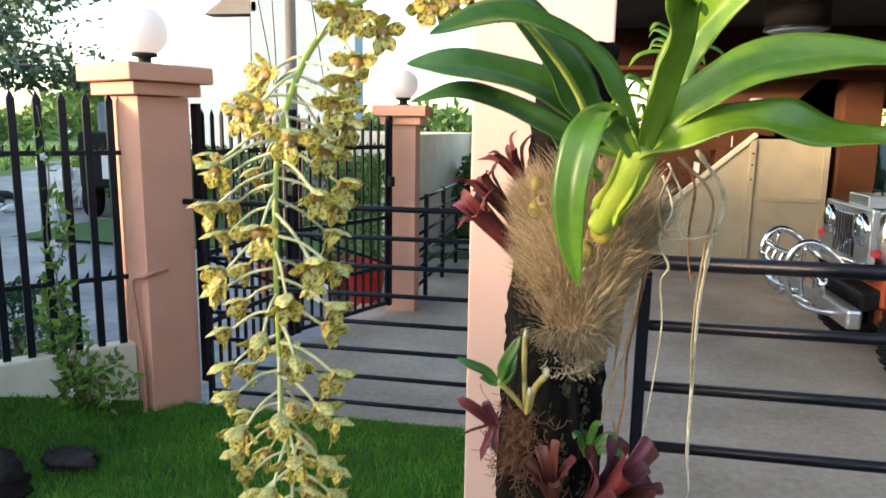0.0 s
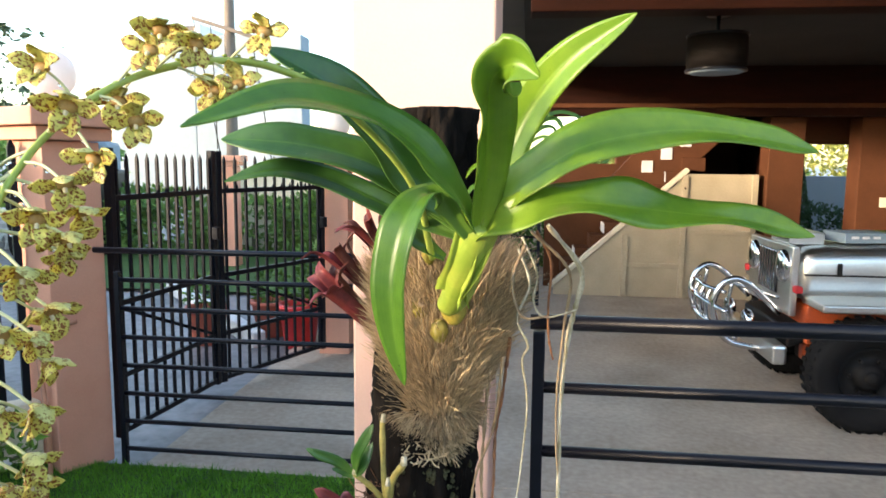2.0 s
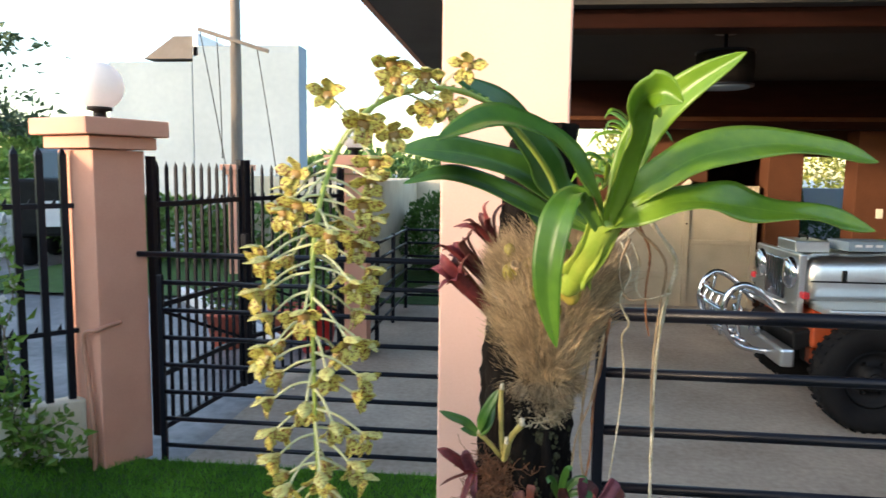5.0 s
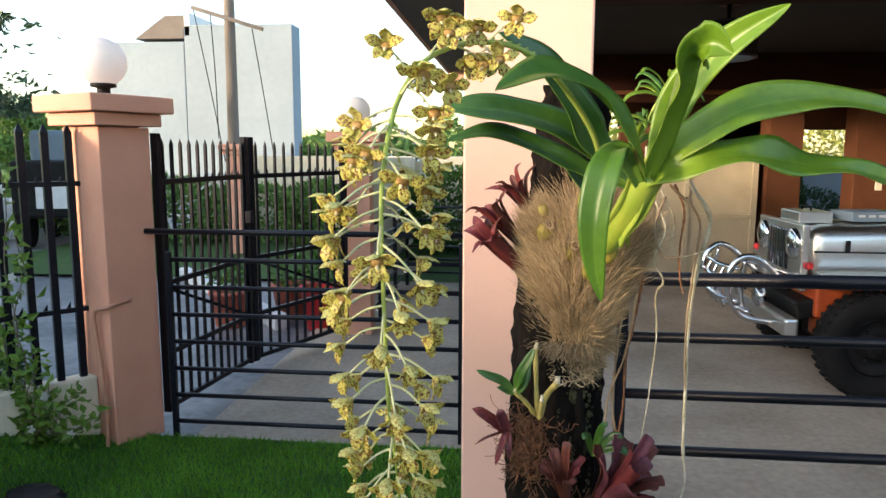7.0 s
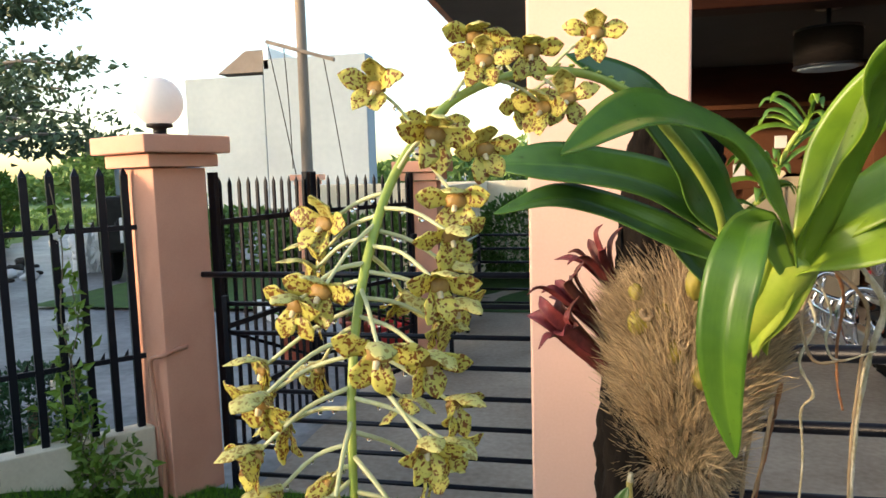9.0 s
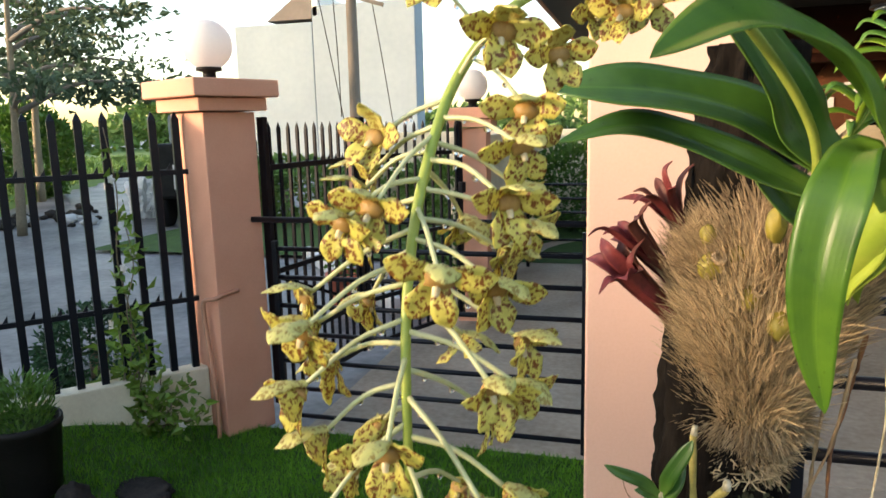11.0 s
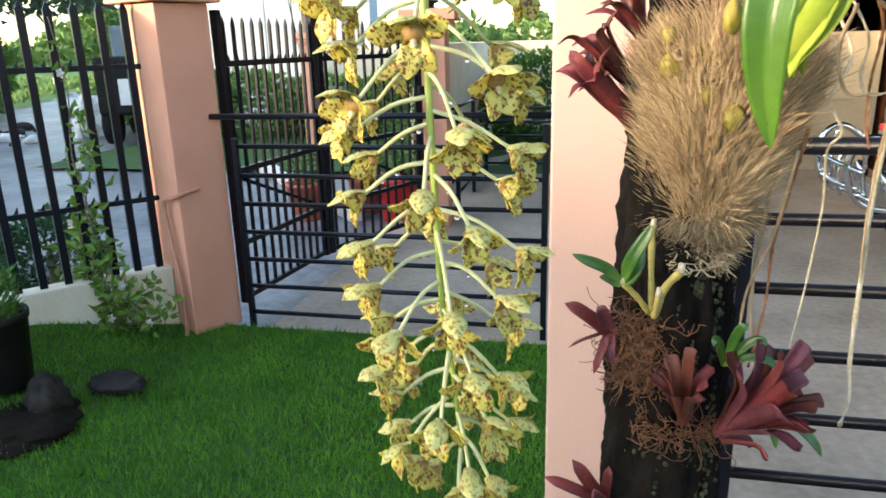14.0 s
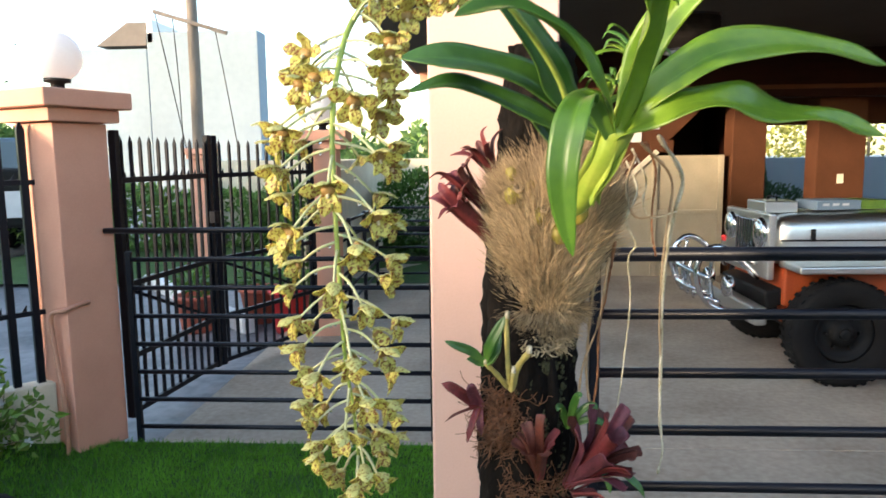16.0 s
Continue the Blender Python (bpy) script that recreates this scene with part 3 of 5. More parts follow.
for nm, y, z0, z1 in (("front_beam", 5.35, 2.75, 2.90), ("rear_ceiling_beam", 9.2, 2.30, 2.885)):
    single(nm, box((7.9, 0.24, z1 - z0), (4.2, y, (z0 + z1) / 2), 0.008), BROWNRED, "red-brown painted carport beam, its colour darkened for shade", "beam", kind="structure", smooth=False)
single("beam_trim", box((7.9, 0.03, 0.05), (4.2, 9.06, 2.42), 0.004), TAN, "tan moulding along a beam", "trim", kind="structure", smooth=False)

# rear wall in pieces round the opening and the doorway
for nm, x0, x1, z0, z1 in (("wall_rear_left", 0.5, 1.45, -0.02, 1.72), ("wall_rear_mid", 1.45, 2.2, -0.02, 2.90), ("wall_rear_low", 2.2, 3.45, -0.02, 1.45), ("wall_rear_top", 2.2, 3.45, 2.60, 2.90), ("wall_rear_pier", 3.45, 3.78, -0.02, 2.90), ("wall_rear_sill", 3.78, 6.1, -0.02, 0.8), ("wall_rear_head", 3.78, 6.1, 2.0, 2.90), ("wall_rear_end", 6.1, 9.0, -0.02, 2.90)):
    single(nm, box((x1 - x0, 0.18, z1 - z0), ((x0 + x1) / 2, 10.2, (z0 + z1) / 2), 0.006), TAN, "tan-brown plastered carport rear wall, its colour darkened for shade", "wall", kind="structure", smooth=False)
# added dark box behind the rear wall; its near-black paint stands for shade
for nm, size, at in (("void_wall_back", (1.75, 0.12, 2.9), (2.83, 12.0, 1.43)), ("void_wall_left", (0.12, 1.65, 2.9), (2.02, 11.115, 1.43)), ("void_wall_right", (0.12, 1.65, 2.9), (3.64, 11.115, 1.43)), ("void_ceiling", (1.75, 1.77, 0.1), (2.83, 11.18, 2.94))):
    single(nm, box(size, at, 0.004), BROWNRED, "near-black wall added to keep the rear opening dark", "wall", kind="structure", smooth=False)
for x0, x1 in ((3.20, 3.62), (4.26, 4.86)):
    pier = thing("carport_pier", "red-brown painted carport pier", "column", ((x0 + x1) / 2, 9.55, 0), group="carport piers")
    part("shaft", box((x1 - x0, 0.34, 2.32), (0, 0, 1.15), 0.008), TAN, pier, smooth=False)
    if x0 > 4:
        part("switch_plate", box((0.08, 0.012, 0.12), (0.0, -0.176, 1.28), 0.003), CREAM, pier, "cream switch plate", smooth=False)
# Added wall, never in view; it blocks light from the right.
single("closing_wall_right", box((0.2, 16.0, 3.0), (8.6, 3.0, 1.48), 0.006), TAN, "unseen tan-brown wall added to close the carport's right side", "wall", kind="structure", smooth=False)

# under-stair panel with a sloped top
panel = thing("understair_panel", "cream panelled partition under a stair", "partition", (0, 9.52, 0))
pb = bmesh.new()
outline = [(0.62, 0.0), (3.12, 0.0), (3.12, 1.60), (2.26, 1.60), (0.62, 0.11)]
front = [pb.verts.new((x, -0.04, z)) for x, z in outline]
back = [pb.verts.new((x, 0.04, z)) for x, z in outline]
pb.faces.new(front)
pb.faces.new(back[::-1])
for k in range(5):
    pb.faces.new((front[k], back[k], back[(k + 1) % 5], front[(k + 1) % 5]))
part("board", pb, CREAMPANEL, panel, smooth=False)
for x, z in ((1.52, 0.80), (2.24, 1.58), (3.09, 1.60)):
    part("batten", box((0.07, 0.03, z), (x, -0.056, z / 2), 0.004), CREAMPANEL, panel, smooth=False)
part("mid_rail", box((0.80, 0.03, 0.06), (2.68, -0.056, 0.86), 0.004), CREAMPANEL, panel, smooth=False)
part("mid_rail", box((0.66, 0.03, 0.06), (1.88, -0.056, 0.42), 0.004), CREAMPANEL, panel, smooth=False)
slope = math.degrees(math.atan2(1.49, 1.64))
part("sloped_trim", box((2.30, 0.10, 0.055), (1.42, -0.02, 0.885), 0.006, rot=pose(0, 0, 0, 0, -slope, 0)), CREAM, panel, "pale sloped trim", smooth=False)
for x in (2.22,):
    for z in (1.42, 1.28, 1.10):
        part("bolt", lathe([(0.012, 0), (0.012, 0.006), (0.004, 0.01)], 10), BROWNRED, panel, at=pose(x + 0.02, -0.072, z, 90))
stair = thing("stair", "tan concrete stair with pale risers", "stairs", (0, 9.80, 0))
for k in range(9):
    part("step", box((0.30, 0.42, 0.17), (0.86 + k * 0.187, 0, 0.36 + k * 0.17), 0.006), TAN, stair, smooth=False)
    if k % 2:
        part("riser", box((0.012, 0.40, 0.13), (0.70 + k * 0.187, -0.02, 0.37 + k * 0.17), 0.003), WHITEPAINT, stair, "pale riser tile", smooth=False)

flight = bmesh.new()
slab_outline = [(1.22, 1.42), (2.10, 1.47), (3.02, 2.36), (2.05, 2.36)]
lower, upper = [[flight.verts.new((x, y, z)) for x, z in slab_outline] for y in (-0.20, -0.10)]
flight.faces.new(lower)
flight.faces.new(upper[::-1])
for k in range(4):
    flight.faces.new((lower[k], upper[k], upper[(k + 1) % 4], lower[(k + 1) % 4]))
part("stringer", flight, TAN, stair, "sloped orange-tan stair side", smooth=False)
for k in range(3):
    part("tile", box((0.14, 0.012, 0.15), (1.78 + 0.235 * k, -0.208, 1.69 + 0.165 * k), 0.003), WHITEPAINT, stair, "pale square tile", smooth=False)

# drum lamp under the ceiling
drum = thing("pendant_lamp", "dark woven drum pendant lamp on a rod", "lamp", (1.69, 6.04, 2.44))
part("shade", lathe([(0.195, 0.012), (0.222, 0.0), (0.228, 0.14), (0.222, 0.275), (0.05, 0.295)], 32), DARKWICKER, drum)
for z in (0.0, 0.262):
    part("band", lathe([(0.218, z), (0.231, z), (0.231, z + 0.016), (0.218, z + 0.016)], 32), BLACKIRON, drum, "dark rim band")
part("diffuser", lathe([(0.19, -0.012), (0.20, -0.006), (0.20, 0.012), (0.10, 0.014)], 32), GREYWALL, drum, "pale diffuser plate")
part("rod", tube([(0, 0, 0.29), (0, 0, 0.43)], 0.018, 8, steps=1), BLACKIRON, drum, "short dark rod")
part("ceiling_rose", lathe([(0.09, 0.42), (0.08, 0.443), (0.05, 0.445)]), BLACKIRON, drum, "dark ceiling rose")


# ---- the parked jeep under the carport ----
jeep = thing("jeep", "parked steel-bodied jeep with orange chassis", "jeep", (2.04, 5.62, 0))


def shell(outline, y0, y1, bevel=0.02):
    """A solid from an (x, z) outline between two y planes."""
    bm = bmesh.new()
    a = [bm.verts.new((x, y0, z)) for x, z in outline]
    b = [bm.verts.new((x, y1, z)) for x, z in outline]
    bm.faces.new(a)
    bm.faces.new(b[::-1])
    n = len(outline)
    for k in range(n):
        bm.faces.new((a[k], b[k], b[(k + 1) % n], a[(k + 1) % n]))
    bmesh.ops.recalc_face_normals(bm, faces=bm.faces[:])
    bmesh.ops.bevel(bm, geom=bm.edges[:], offset=bevel, segments=3, affect="EDGES", profile=0.5)
    return bm


part("hood", shell([(0.04, 0.80), (1.55, 0.82), (1.55, 1.215), (0.06, 1.165)], -0.46, 0.46, 0.10), STEEL, jeep, "polished stainless hood")
part("hood_seam", box((1.44, 0.006, 0.012), (0.80, -0.462, 0.99), 0.002), BLACKPLASTIC, jeep, smooth=False)
part("cowl", shell([(1.55, 0.55), (2.9, 0.55), (2.9, 1.22), (1.55, 1.22)], -0.66, 0.66, 0.03), STEEL, jeep, "stainless body tub", smooth=False)
part("grille_shell", shell([(0.0, 0.70), (0.05, 0.70), (0.05, 1.18), (0.0, 1.18)], -0.45, 0.45, 0.012), STEEL, jeep, "stainless grille panel", smooth=False)
for k in range(7):
    part("grille_slat", box((0.02, 0.022, 0.30), (-0.008, -0.165 + k * 0.055, 0.97), 0.006), CHROME, jeep, smooth=False)
# Black sheet stands in for the shade between the slats.
part("grille_dark_sheet", box((0.006, 0.40, 0.30), (-0.003, 0, 0.97), 0.0), BLACKPLASTIC, jeep, smooth=False)
for y in (-0.31, 0.31):
    lamp = part("headlight", lathe([(0.115, 0.0), (0.118, 0.03), (0.110, 0.055), (0.095, 0.06)], 28), CHROME, jeep, "chrome-rimmed round headlight", at=pose(0.03, y, 1.030, 0, -90, 0))
    lens = bmesh.new()
    bmesh.ops.create_uvsphere(lens, u_segments=24, v_segments=12, radius=0.10, matrix=Matrix.Translation((0, 0, 0.045)) @ Matrix.Diagonal((1, 1, 0.35, 1)))
    part("lens", lens, CHROME, lamp, "silvered lens")
part("fender", shell([(0.08, 0.80), (0.95, 0.80), (1.10, 0.70), (1.14, 0.74), (0.98, 0.86), (0.08, 0.85)], -0.80, -0.44, 0.012), STEEL, jeep, "flat stainless front fender", smooth=False)
part("fender", shell([(0.08, 0.80), (0.95, 0.80), (1.10, 0.70), (1.14, 0.74), (0.98, 0.86), (0.08, 0.85)], 0.44, 0.80, 0.012), STEEL, jeep, "flat stainless front fender", smooth=False)
part("inner_panel", shell([(0.10, 0.52), (1.6, 0.52), (1.6, 0.81), (0.10, 0.79)], -0.50, 0.50, 0.02), ORANGE, jeep, "orange painted inner fender panel", smooth=False)
for y in (-0.36, 0.36):
    part("chassis_rail", box((2.9, 0.09, 0.12), (1.58, y, 0.44), 0.015), ORANGE, jeep, "orange chassis rail", smooth=False)
part("skid_plate", shell([(-0.02, 0.62), (0.38, 0.70), (0.34, 0.60), (0.0, 0.48)], -0.46, 0.46, 0.02), BLACKPLASTIC, jeep, "dark skid plate", smooth=False)
part("engine", box((0.9, 0.5, 0.34), (0.75, 0, 0.42), 0.04), BLACKPLASTIC, jeep, "dark greasy engine block", smooth=False)
part("axle", tube([(0.43, -0.6, 0.37), (0.43, 0.6, 0.37)], 0.045, 12, steps=1), BLACKPLASTIC, jeep)
for x, y in ((0.43, -0.66), (0.43, 0.66), (2.55, -0.68), (2.55, 0.68)):
    w = part("wheel", lathe([(0.20, -0.085), (0.33, -0.105), (0.365, -0.085), (0.372, -0.03), (0.372, 0.03), (0.365, 0.085), (0.33, 0.105), (0.21, 0.090), (0.205, 0.0)], 48), TYRE, jeep, "black off-road tyre", at=pose(x, y, 0.372, 90, 0, 0))
    part("rim", lathe([(0.205, -0.075), (0.205, 0.055), (0.185, 0.065), (0.17, 0.035), (0.09, 0.02), (0.085, 0.06), (0.05, 0.075)], 32), BLACKPLASTIC, w, "black steel rim")
    for k in range(6):
        a = k * math.pi / 3
        part("lug_nut", lathe([(0.013, 0.0), (0.013, 0.018), (0.007, 0.022)], 6), BLACKPLASTIC, w, at=pose(0.115 * math.cos(a), 0.115 * math.sin(a), 0.028))
    part("hub_cap", lathe([(0.045, 0.07), (0.042, 0.088), (0.02, 0.095)], 16), BLACKPLASTIC, w, "dull black hub cap")
    tread = bmesh.new()
    for k in range(36):
        a = 2 * math.pi * k / 36
        for s in (-1, 1):
            box((0.012, 0.028, 0.06), (0.374 * math.cos(a + 0.04 * s), 0.374 * math.sin(a + 0.04 * s), 0.055 * s), 0, tread, Matrix.Rotation(a, 4, "Z"))
    tagged(part("tread", tread, TYRE, w, smooth=False), kind="stuff")
# chrome tube guard
guard = part("front_guard", tube([(0.05, -0.34, 0.70), (-0.20, -0.36, 0.92), (-0.34, -0.35, 0.90), (-0.40, -0.34, 0.72), (-0.30, -0.34, 0.50), (-0.05, -0.34, 0.44)], 0.022, 10), CHROME, jeep, "bent chrome tube guard")
part("tube", tube([(0.05, 0.34, 0.70), (-0.20, 0.36, 0.92), (-0.34, 0.35, 0.90), (-0.40, 0.34, 0.72), (-0.30, 0.34, 0.50), (-0.05, 0.34, 0.44)], 0.022, 10), CHROME, guard)
for z, x in ((0.74, -0.40), (0.56, -0.33)):
    part("tube", tube([(x + 0.06, -0.46, z - 0.02), (x, -0.30, z), (x - 0.03, 0, z + 0.01), (x, 0.30, z), (x + 0.06, 0.46, z - 0.02)], 0.020, 10), CHROME, guard)
for k, y in enumerate((-0.17, 0.0, 0.17)):
    part("tube", tube([(-0.36, y, 0.52), (-0.395, y, 0.62), (-0.405, y, 0.74), (-0.37, y, 0.84)], 0.013, 8), CHROME, guard)
for z in (0.60, 0.84):
    part("tube", tube([(-0.33, -0.36, z), (-0.41, -0.20, z + 0.01), (-0.42, 0, z + 0.015), (-0.41, 0.20, z + 0.01), (-0.33, 0.36, z)], 0.016, 8), CHROME, guard)
for y in (-0.34, 0.34):
    part("tube", tube([(-0.28, y, 0.91), (-0.30, y, 0.72), (-0.27, y, 0.50)], 0.014, 8), CHROME, guard)
part("tube", tube([(0.05, -0.30, 0.80), (-0.14, -0.33, 0.86), (-0.30, -0.33, 0.91)], 0.012, 8), CHROME, guard)
guard.location.x = -0.07
part("bumper", box((0.10, 1.25, 0.13), (-0.10, 0, 0.47), 0.02), STEEL, jeep, "steel front bumper", smooth=False)
for y in (-0.42, 0.42):
    part("fog_lamp", lathe([(0.05, 0), (0.075, 0.02), (0.08, 0.06), (0.06, 0.075)], 20), CHROME, jeep, "small round fog lamp", at=pose(-0.16, y * 0.55, 0.62, 0, -90, 0))
    part("turn_lamp", box((0.05, 0.07, 0.05), (0.02, y * 1.25, 0.90), 0.012), REDPAINT, jeep, "orange turn lamp", smooth=False)
part("hood_latch", box((0.03, 0.02, 0.09), (0.30, -0.472, 1.03), 0.006), BLACKPLASTIC, jeep, smooth=False)
part("windscreen_frame", tube([(1.56, -0.6, 1.2), (1.66, -0.6, 1.62), (1.66, 0.6, 1.62), (1.56, 0.6, 1.2)], 0.022, 8, steps=1), STEEL, jeep)
ledge = thing("toolbox", "grey metal toolbox lying on the jeep's hood", "toolbox", (2.20, 5.55, 1.170))
part("case", box((0.24, 0.36, 0.085), (0, 0, 0.045), 0.008), STEEL, ledge, smooth=False)
part("handle", tube([(0, -0.08, 0.085), (0, -0.08, 0.115), (0, 0.08, 0.115), (0, 0.08, 0.085)], 0.007, 8, steps=1), BLACKPLASTIC, ledge)
carton = thing("carton", "flat grey and green carton lying on the jeep's hood", "box", (2.62, 5.45, 1.186), 8)
part("sleeve", box((0.34, 0.28, 0.07), (-0.06, 0, 0.045), 0.006), GREYWALL, carton, "grey printed sleeve", smooth=False)
part("end", box((0.20, 0.276, 0.066), (0.213, 0, 0.045), 0.006), VINELEAF, carton, "green printed end", smooth=False)
for k in range(3):
    part("print_bar", box((0.05, 0.003, 0.018), (-0.16 + k * 0.075, -0.141, 0.05), 0.0), WHITEPAINT, carton, smooth=False)


# ---- unseen light blockers: wall behind the camera, sunward walls, roof over the carport's front ----
# Added wall behind the camera that holds skylight off the carport.
single("skylight_blocker_wall", box((9.0, 0.25, 2.4), (4.4, -3.6, 1.18), 0.01), PEACH, "unseen peach wall added behind the camera to cut skylight", "wall", kind="structure", smooth=False)
# Walls added out of view; their stepped tops set where low sun falls.
for k0, k1, top, label in ((-17.0, 0.35, 3.45, "unseen cream wall added to block the low sun"), (0.35, 2.55, 5.0, "unseen tall wall added to keep sun off the carport front"), (2.55, 4.0, 2.75, "unseen low wall added to let sun reach the gate pillar"), (4.0, 17.0, 4.3, "unseen wall added to keep sun off the carport rear")):
    single("sun_blocker_wall", box((k1 - k0, 0.3, top), ((k0 + k1) / 2, 0, top / 2 - 0.05), 0.02), CREAM, label, "wall", pose(-10.2, -4.8, 0, 0, 0, 123), kind="structure", smooth=False)
# Slab added overhead, out of view, to darken the carport floor and jeep.
single("shade_slab", box((8.8, 3.1, 0.16), (4.28, 3.40, 3.34), 0.01), SOFFIT, "unseen flat roof slab added to shade the carport", "roof", kind="structure", smooth=False)


# ---- planting along the fence ----
def leaf_cloud(centre, radii, seed, flat=0.0):
    def place(rng):
        v = Vector(rng.normal(size=3)).normalized()
        k = rng.uniform(0.55, 1.0) ** 0.5 * (1 + 0.25 * noise.noise(v * 2.2 + Vector((seed, 0, 0))))
        return Vector(centre) + Vector((v.x * radii[0], v.y * radii[1], v.z * radii[2])) * k, (v + Vector(rng.normal(0, 0.6, 3)) + Vector((0, 0, 0.25 - flat))).normalized()
    return place


def vine(at, turn, height, seed):
    t = thing("jasmine_shrub", "thin climbing shrub with small white flowers by the fence", "shrub", at, turn)
    rng = np.random.default_rng(seed)
    tops = []
    for k, (dx, h) in enumerate(((0.0, height), (0.05, height * 0.72), (-0.07, height * 0.45), (0.12, height * 0.33), (-0.16, height * 0.30), (0.20, height * 0.22), (0.34, height * 0.20), (-0.30, height * 0.18), (0.42, height * 0.12), (0.05, height * 0.27))):
        pts = [(0, 0, -0.02)]
        for j in range(1, 6):
            pts.append((dx * j / 5 + rng.normal(0, 0.018), rng.normal(0, 0.02), h * j / 5))
        part("stem", tube(pts, lambda q: 0.0055 - 0.003 * q, 6), TWIG, t)
        tops.append(pts)

    def place(r):
        s = tops[int(r.integers(len(tops)))]
        k = r.uniform(0.5, 4.99) if s is not tops[0] else r.uniform(0.4, 4.99)
        a, b = Vector(s[int(k)]), Vector(s[int(k) + 1])
        p = a.lerp(b, k % 1) + Vector(r.normal(0, 0.030, 3))
        return p, Vector(r.normal(0, 1, 3)) + Vector((0, 0, 0.3))
    scatter(600, place, 0.068, 0.038, "foliage", VINELEAF, t, rng)
    for k in range(30):
        p, d = place(rng)
        fl = bmesh.new()
        for j in range(5):
            a = j * 1.2566
            q = Vector((math.cos(a), 0.2, math.sin(a)))
            blade([(0, 0, 0), q * 0.013, q * 0.027], 0.018, 0.2, 0.0006, fl, (0, -1, 0.1), 2, 2)
        part("blossom", fl, PETALWHITE, t, "small white five-petalled flower", at=Matrix.Translation(p + Vector((0, -0.035, 0))))
    return t


vine((-2.62, 3.36, 0.07), 0, 1.68, 51)
bush = thing("round_bush", "clipped round dark green bush outside the fence", "bush", (-3.82, 4.36, -0.03))
part("stem", tube([(0, 0, 0), (0.01, 0, 0.25)], 0.03, 8), TWIG, bush)
scatter(2600, leaf_cloud((0, 0, 0.22), (0.36, 0.36, 0.30), 2), 0.05, 0.03, "crown", CYPRESS, bush, np.random.default_rng(52))

pot = thing("potted_plant", "feathery green plant in a black plastic pot", "potted plant", (-2.60, 2.64, 0.16))
part("pot", lathe([(0.120, 0.0), (0.126, 0.01), (0.150, 0.305), (0.158, 0.31), (0.158, 0.34), (0.147, 0.34), (0.140, 0.29)]), BLACKPLASTIC, pot, "black plastic nursery pot")
part("soil", lathe([(0.14, 0.27), (0.14, 0.295), (0.05, 0.305)]), TURF, pot, "dark potting soil")


def tuft_spot(rng):
    a, r = rng.uniform(0, 6.28), 0.11 * rng.uniform() ** 0.5
    h = rng.uniform(0.30, 0.50)
    return (r * math.cos(a) * (1 + 1.2 * (h - 0.30)), r * math.sin(a), h), (math.cos(a) * 0.6, math.sin(a) * 0.6, 0.9)


scatter(900, tuft_spot, 0.06, 0.009, "foliage", SHRUB, pot, np.random.default_rng(53))
soil_mound = blob(0.28, (0, 0, 0), 4, 0.22, 2.5, (1.15, 0.95, 0.24), None, 5)
single("soil_mound", soil_mound, SOIL, "dark damp soil mound round a pot", "soil", pose(-2.50, 2.50, 0.05), kind="structure")
for x, y, r, sq in ((-2.27, 2.93, 0.13, (1.25, 0.8, 0.32)), (-2.66, 2.30, 0.13, (1.1, 0.9, 0.7)), (-2.36, 2.62, 0.10, (0.9, 0.9, 1.2)), (-2.95, 2.45, 0.14, (1, 1, 0.6))):
    single("garden_stone", blob(r, (0, 0, 0), 4, 0.28, 1.8, sq, None, x * 7), STONE, "dark rough garden stone set in the lawn", "stone", pose(x, y, lawn_height(x, y) + r * sq[2] * 0.45), "garden stones")

hose = thing("garden_hose", "thin salmon-painted hose bent round a pillar", "hose", (0, 0, 0))
part("tube", tube([(-2.172, 3.715, 0.845), (-2.20, 3.64, 0.84), (-2.232, 3.575, 0.825), (-2.285, 3.575, 0.815), (-2.315, 3.59, 0.78), (-2.315, 3.592, 0.70), (-2.296, 3.585, 0.55), (-2.272, 3.575, 0.35), (-2.262, 3.568, 0.15), (-2.262, 3.56, 0.0)], 0.0125, 8), HOSE, hose)

# ---- the street side ----
street = thing("utility_pole", "weathered grey utility pole with a crossarm", "utility pole", (-6.15, 15.0, -0.04))
part("pole", tube([(0, 0, 0), (0.02, 0, 4), (0.0, 0, 9.5)], lambda t: 0.135 - 0.04 * t, 14), POLEWOOD, street)
part("crossarm", box((1.62, 0.08, 0.08), (0.02, -0.12, 4.52), 0.01, rot=pose(0, 0, 0, 0, 17, 0)), POLEWOOD, street, "dark crossarm", smooth=False)
for k, pts in enumerate((((-0.72, -0.12, 4.70), (-0.45, -0.1, 3.2), (-0.15, -0.1, 1.5)), ((0.55, -0.12, 4.33), (0.75, -0.1, 3.0), (0.95, -0.1, 1.6)), ((-0.35, -0.12, 4.6), (-0.30, -0.1, 3.3), (-0.28, -0.1, 2.0)))):
    part("wire", tube(pts, 0.011, 5), BLACKPLASTIC, street, "hanging black wire")

house = thing("grey_house", "large pale grey rendered house, wall colour darkened for shade", "house", (0, 40, 0))
part("wall", box((5.2, 8, 8.0), (-21.72, 4, 3.95), 0.05), GREYWALL, house, smooth=False)
part("wall", box((6.4, 1.5, 8.9), (-15.9, 0.75, 4.4), 0.05), GREYWALL, house, smooth=False)
part("roof", shell([(-22.2, 8.15), (-20.3, 9.45), (-19.2, 9.45), (-19.2, 8.15)], 0.2, 3.0, 0.03), SOFFIT, house, "dark grey lean-to roof", smooth=False)
part("parapet", box((0.35, 8, 1.3), (-18.9, 4, 8.9), 0.03), WHITEPAINT, house, smooth=False)


